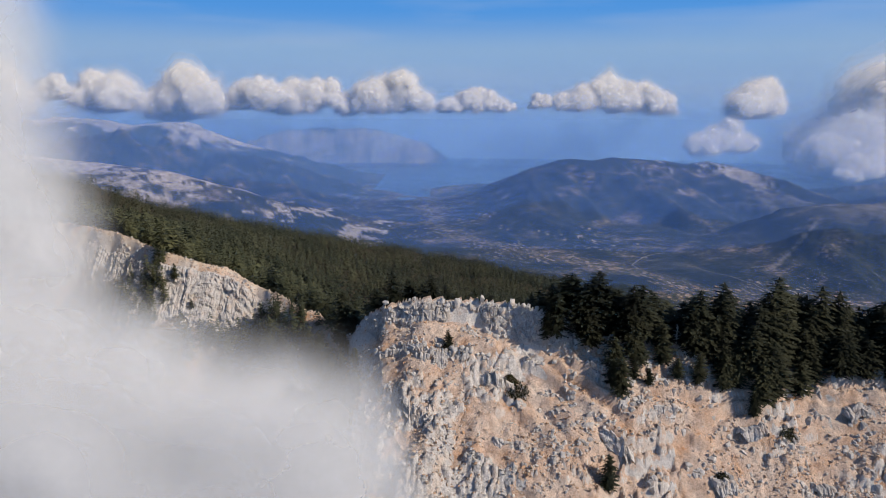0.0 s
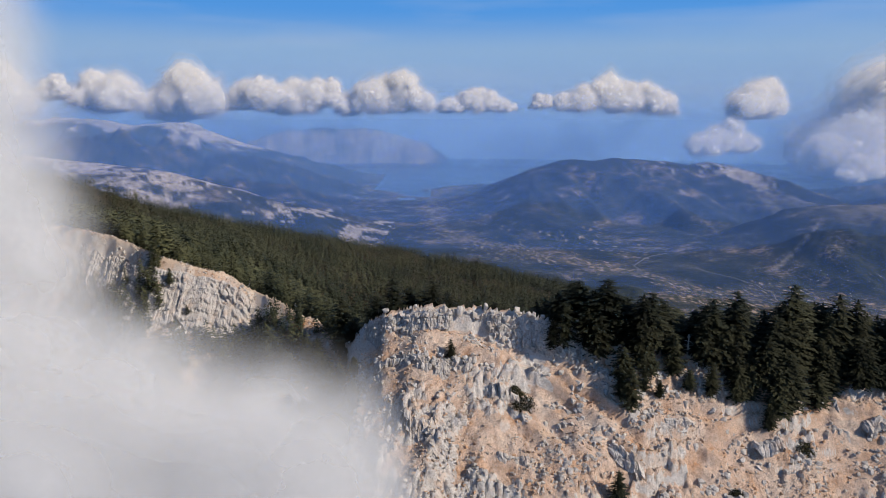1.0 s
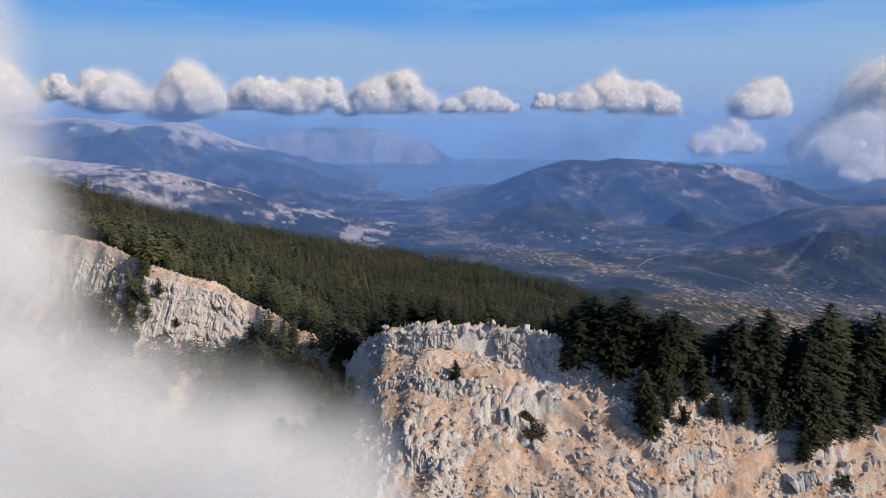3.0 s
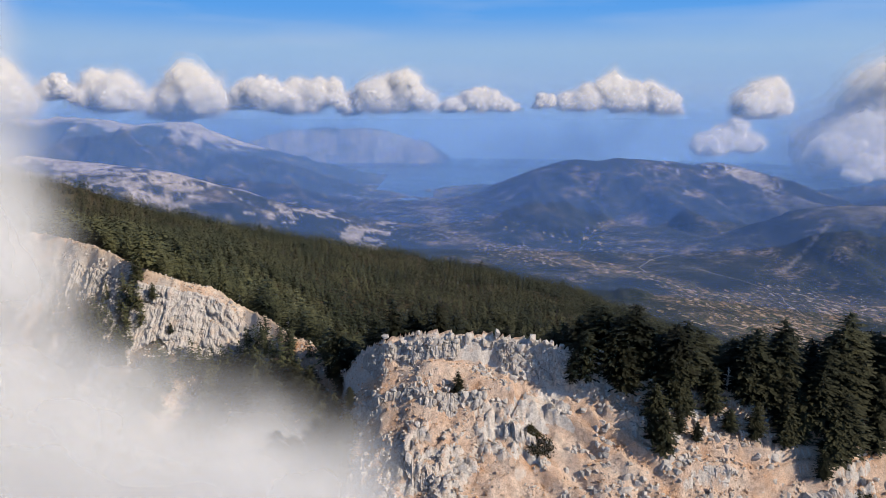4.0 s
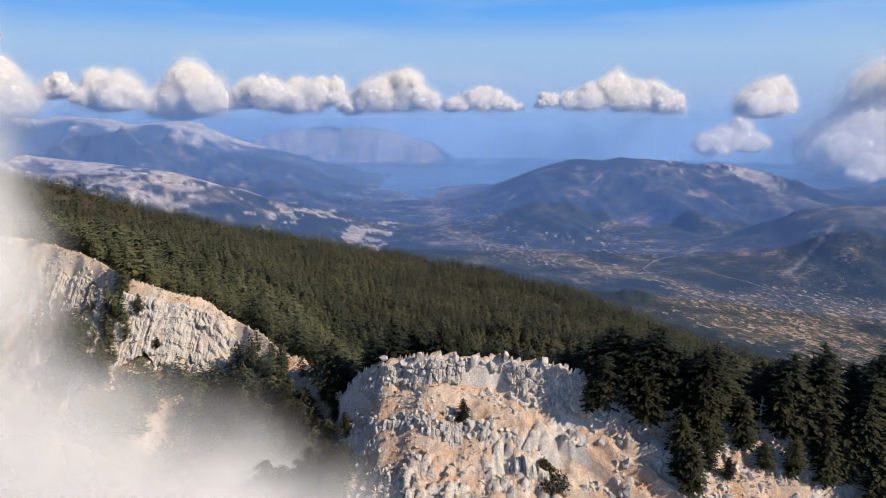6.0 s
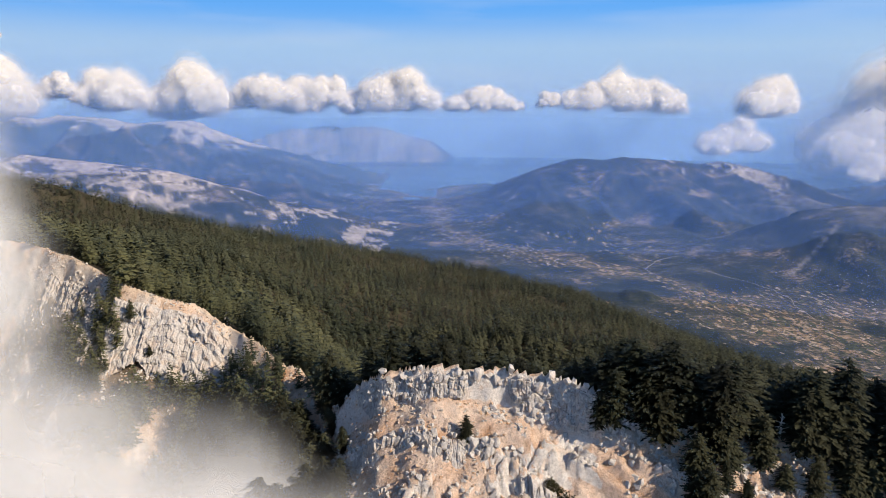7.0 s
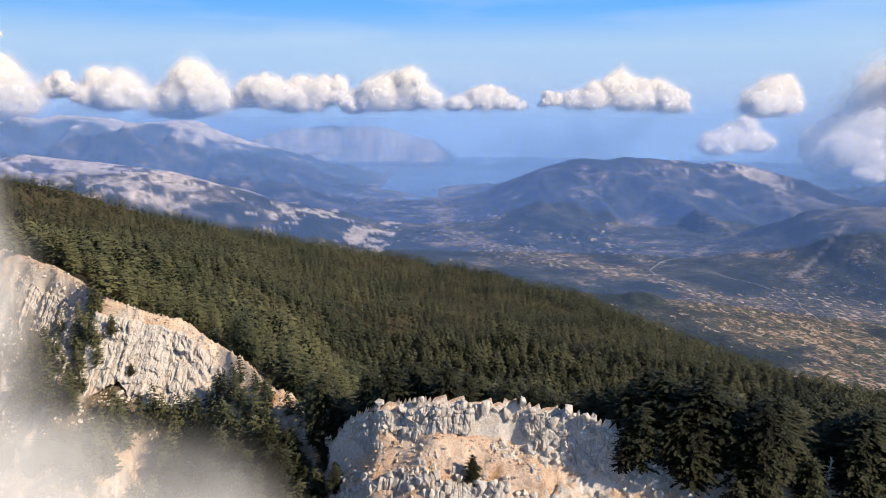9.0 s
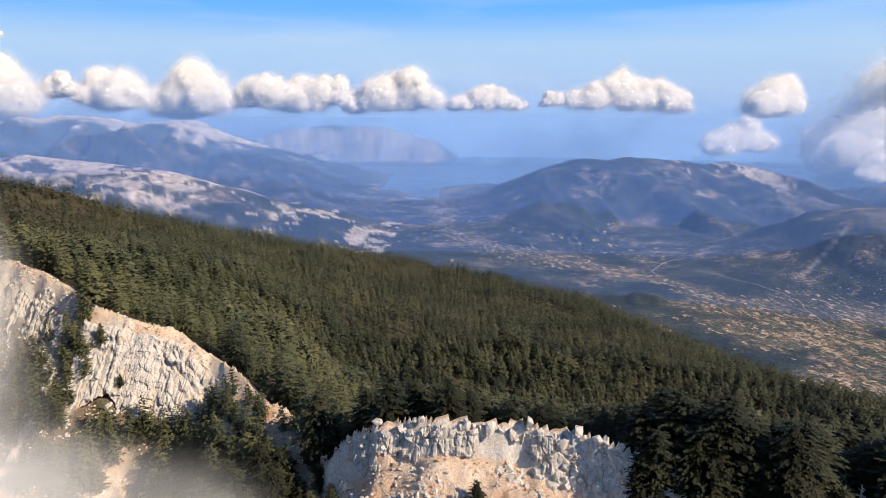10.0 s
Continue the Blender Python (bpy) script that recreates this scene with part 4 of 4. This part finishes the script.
rock_clusters("pale rounded boulders along the crest of the crag", 16, 4, 36, 0.3, 2.6, 1.45, 47)
rock_clusters("angular limestone blocks at the end of the crag", 20, 27, 43, 0.5, 11, 1.4, 39)
rock_clusters("broken limestone steps on the ravine side of the crag", 30, -36, -20, 3, 26, 1.5, 38)
for n, (x0, x1, t0, high) in enumerate(((8, 20, 13, 4.0), (-12, 0, 20, 4.5), (9, 21, 25, 5.5), (45, 53, 12, 2.8), (63, 71, 14, 3.0), (86, 94, 11, 2.8), (33, 41, 19, 3.2), (76, 85, 21, 3.4), (55, 62, 22, 3.0))):
    knob = holder_at("grey limestone rib sticking out of the scree", (x0 + x1) / 2, float(rim_y((x0 + x1) / 2)) - t0)
    rock_face(knob, x0, x1, t0, high, 600 + 20 * n, 0.55)


def build_scree(count=52000):
    r = np.random.default_rng(41)
    x = np.where(r.uniform(0, 1, count) < 0.72, r.uniform(-28, 125, count), r.uniform(-150, -28, count))
    t = r.uniform(0, 1, count) ** 1.2 * 46
    y = rim_y(x) - t
    keep = fbm(x, y, 12, 331, 3) > -0.15 + 0.55 * r.uniform(-1, 1, count)
    x, y = x[keep], y[keep]
    z = land(x, y)[0]
    small = [stone_mesh(r, r.uniform(0.7, 1.3), 8) for _ in range(9)]
    kind = r.integers(0, 9, len(x))
    V, F, base = [], [], 0
    for n, me in enumerate(small):
        v = np.array([p.co[:] for p in me.vertices])
        f = np.array([p.vertices[:] for p in me.polygons])
        pick = np.flatnonzero(kind == n)
        m = len(pick)
        size = 0.20 + 0.85 * r.uniform(0, 1, m) ** 4.5
        a = r.uniform(0, 6.28, m)
        w = v[None] * size[:, None, None] * r.uniform(0.7, 1.25, (m, 1, 3))
        w = np.stack([w[..., 0] * np.cos(a)[:, None] - w[..., 1] * np.sin(a)[:, None], w[..., 0] * np.sin(a)[:, None] + w[..., 1] * np.cos(a)[:, None], w[..., 2]], -1)
        w = w + np.stack([x[pick], y[pick], ALT + z[pick] + 0.12 * size], -1)[:, None]
        V.append(w.reshape(-1, 3))
        F.append((f[None] + (base + np.arange(m) * len(v))[:, None, None]).reshape(-1, 3))
        base += m * len(v)
    tagged(new("scree", mesh_from("scree", np.concatenate(V), np.concatenate(F), SCREE)), "loose grey and ochre limestone scree on the slope", "scree", kind="stuff")


build_scree()


# ---- roads in the valley ----
def build_road(label, places, width):
    """A dusty strip that lies on the land along a line of places."""
    pts = np.array(places, float)
    run = np.concatenate([[0], np.cumsum(np.hypot(*np.diff(pts, axis=0).T))])
    u = np.linspace(0, run[-1], int(run[-1] / 5) + 2)
    x, y = np.interp(u, run, pts[:, 0]), np.interp(u, run, pts[:, 1])
    x = x + 5 * grain(u / 40, 0 * u, 81)
    side = np.stack([-np.gradient(y), np.gradient(x)], -1)
    side = side / np.linalg.norm(side, axis=1)[:, None] * width / 2
    rows = []
    for k in (-1, 0, 1):
        px, py = x + k * side[:, 0], y + k * side[:, 1]
        rows.append(np.stack([px, py, land(px, py)[0] + ALT + 1.2], -1))
    v = np.stack(rows).reshape(-1, 3)
    return tagged(new("road", mesh_from("road", v, grid_faces(3, len(u)), DUST, True)), label, "road", kind="structure")


DUST = Mat("road_dust", 0.95)
DUST = DUST.color(DUST.mix(DUST.noise(0.3, 4), (0.22, 0.18, 0.13), (0.42, 0.35, 0.27))).m
build_road("pale dirt road winding at the foot of the mountain", ((403, 1250), (398, 1290), (443, 1356), (510, 1410)), 1.8)
build_road("pale country road across the fields", ((500, 1300), (538, 1220), (582, 1136), (572, 1044), (560, 960)), 1.1)
build_road("pale road along the valley floor", ((-60, 2450), (-47, 2170), (-23, 1834), (67, 1586), (157, 1485), (225, 1395), (297, 1315), (400, 1180)), 1.3)


# ---- cumulus clouds ----
def puff(level):
    bm = bmesh.new()
    bmesh.ops.create_icosphere(bm, subdivisions=level, radius=1)
    v = np.array([p.co[:] for p in bm.verts])
    f = np.array([[p.index for p in q.verts] for q in bm.faces])
    bm.free()
    return v, f


PUFFS = {level: puff(level) for level in (1, 2, 3)}


def cloud_lumps(wide, tall, q):
    """Billows: lumps heaped over a broad base, smaller heads on their upper sides."""
    lumps = []
    n = max(7, int(5.5 * wide / tall))
    o = q.uniform(0, 99)
    for i in range(n):
        u = -1 + 2 * (i + q.uniform(0.0, 1.0)) / n
        crown = (1 - abs(u) ** 3.5) * (0.80 + 0.30 * float(grain(np.array(2.2 * u + o), np.array(0.5), 7)))
        r = min(tall * q.uniform(0.16, 0.30), wide * 0.22)
        x = u * (wide / 2 - 0.5 * r)
        for h in (0.35 * tall * q.uniform(0.4, 1.0), tall * crown - r, (tall * crown - r) * q.uniform(0.4, 0.8)):
            if h > 0.2 * r:
                lumps.append((np.array([x + q.uniform(-0.4, 0.4) * r, q.uniform(-0.6, 0.6) * r, h]), r * q.uniform(0.75, 1.1)))
    heads = []
    for c, r in lumps:
        for _ in range(8):
            d = q.normal(size=3)
            d[1], d[2] = -abs(d[1]), abs(d[2]) - 0.3
            d /= np.linalg.norm(d)
            heads.append((c + d * r * q.uniform(0.75, 1.05), r * q.uniform(0.18, 0.42), d))
    return lumps, heads


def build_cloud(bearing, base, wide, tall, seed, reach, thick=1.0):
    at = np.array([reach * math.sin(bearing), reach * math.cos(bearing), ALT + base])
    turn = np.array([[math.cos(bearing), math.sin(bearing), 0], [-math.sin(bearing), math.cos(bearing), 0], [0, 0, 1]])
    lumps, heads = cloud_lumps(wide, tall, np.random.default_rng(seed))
    core = None
    for grow, alpha, coarse in ((0.92, 0.95, 0), (1.08, 0.42, 1), (1.28, 0.20, 1), (1.60, 0.07, 1)):
        V, F, N, count = [], [], [], 0
        for c, r, d in [(c, r, np.zeros(3)) for c, r in lumps] + heads:
            pv, pf = PUFFS[(2 if d.any() else 3) - coarse]
            o = (abs(c[0]) * 7.13 + abs(c[2]) * 3.7) % 500
            bump = 1 + 0.26 * fbm(pv[:, 0] * 2.6 + o, pv[:, 1] * 2.1 + pv[:, 2] * 3.1 + o, 1.0, seed, 4, 0.6)
            p = pv * (bump * r * (grow if not d.any() else grow ** 1.6))[:, None] + c
            low = (0.10 + 0.12 * grain(np.array(c[0] / (0.5 * tall)), np.array(seed * 1.7), 9)) * tall
            p[:, 2] = np.where(p[:, 2] < low, low + 0.45 * (p[:, 2] - low), p[:, 2])
            V.append(p @ turn)
            N.append((0.62 * pv + 0.30 * d) @ turn + np.array([0.34, -0.34, 0.52]))
            F.append(pf + count)
            count += len(pv)
        v = np.concatenate(V)
        me = mesh_from("cumulus_cloud", v + at, np.concatenate(F), CLOUD, True)
        attach(me, "cover", thick * alpha * (0.05 + 0.95 * ease(0.05 * tall, 0.45 * tall, v[:, 2] + 0.12 * tall * fbm(v[:, 0], v[:, 2], 0.3 * tall, seed, 3))))
        nn = np.concatenate(N)
        me.normals_split_custom_set_from_vertices(nn / np.linalg.norm(nn, axis=1)[:, None])
        ob = new("cloud_fringe" if core else "cumulus_cloud", me)
        if core:
            ob.parent = core
        else:
            core = tagged(ob, "white cumulus cloud low over the horizon" if thick > 0.8 else "see-through bluish cloud bank low over the horizon", "cloud", "clouds on the horizon")


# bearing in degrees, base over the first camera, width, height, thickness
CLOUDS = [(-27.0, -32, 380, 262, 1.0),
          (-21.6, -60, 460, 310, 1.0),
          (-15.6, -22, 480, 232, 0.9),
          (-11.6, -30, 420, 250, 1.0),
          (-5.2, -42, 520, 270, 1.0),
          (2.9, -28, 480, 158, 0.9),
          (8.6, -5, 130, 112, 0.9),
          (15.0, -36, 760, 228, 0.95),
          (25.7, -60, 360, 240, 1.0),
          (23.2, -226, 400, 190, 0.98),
          # big body: low cover lets blue through, standing in for its shaded face
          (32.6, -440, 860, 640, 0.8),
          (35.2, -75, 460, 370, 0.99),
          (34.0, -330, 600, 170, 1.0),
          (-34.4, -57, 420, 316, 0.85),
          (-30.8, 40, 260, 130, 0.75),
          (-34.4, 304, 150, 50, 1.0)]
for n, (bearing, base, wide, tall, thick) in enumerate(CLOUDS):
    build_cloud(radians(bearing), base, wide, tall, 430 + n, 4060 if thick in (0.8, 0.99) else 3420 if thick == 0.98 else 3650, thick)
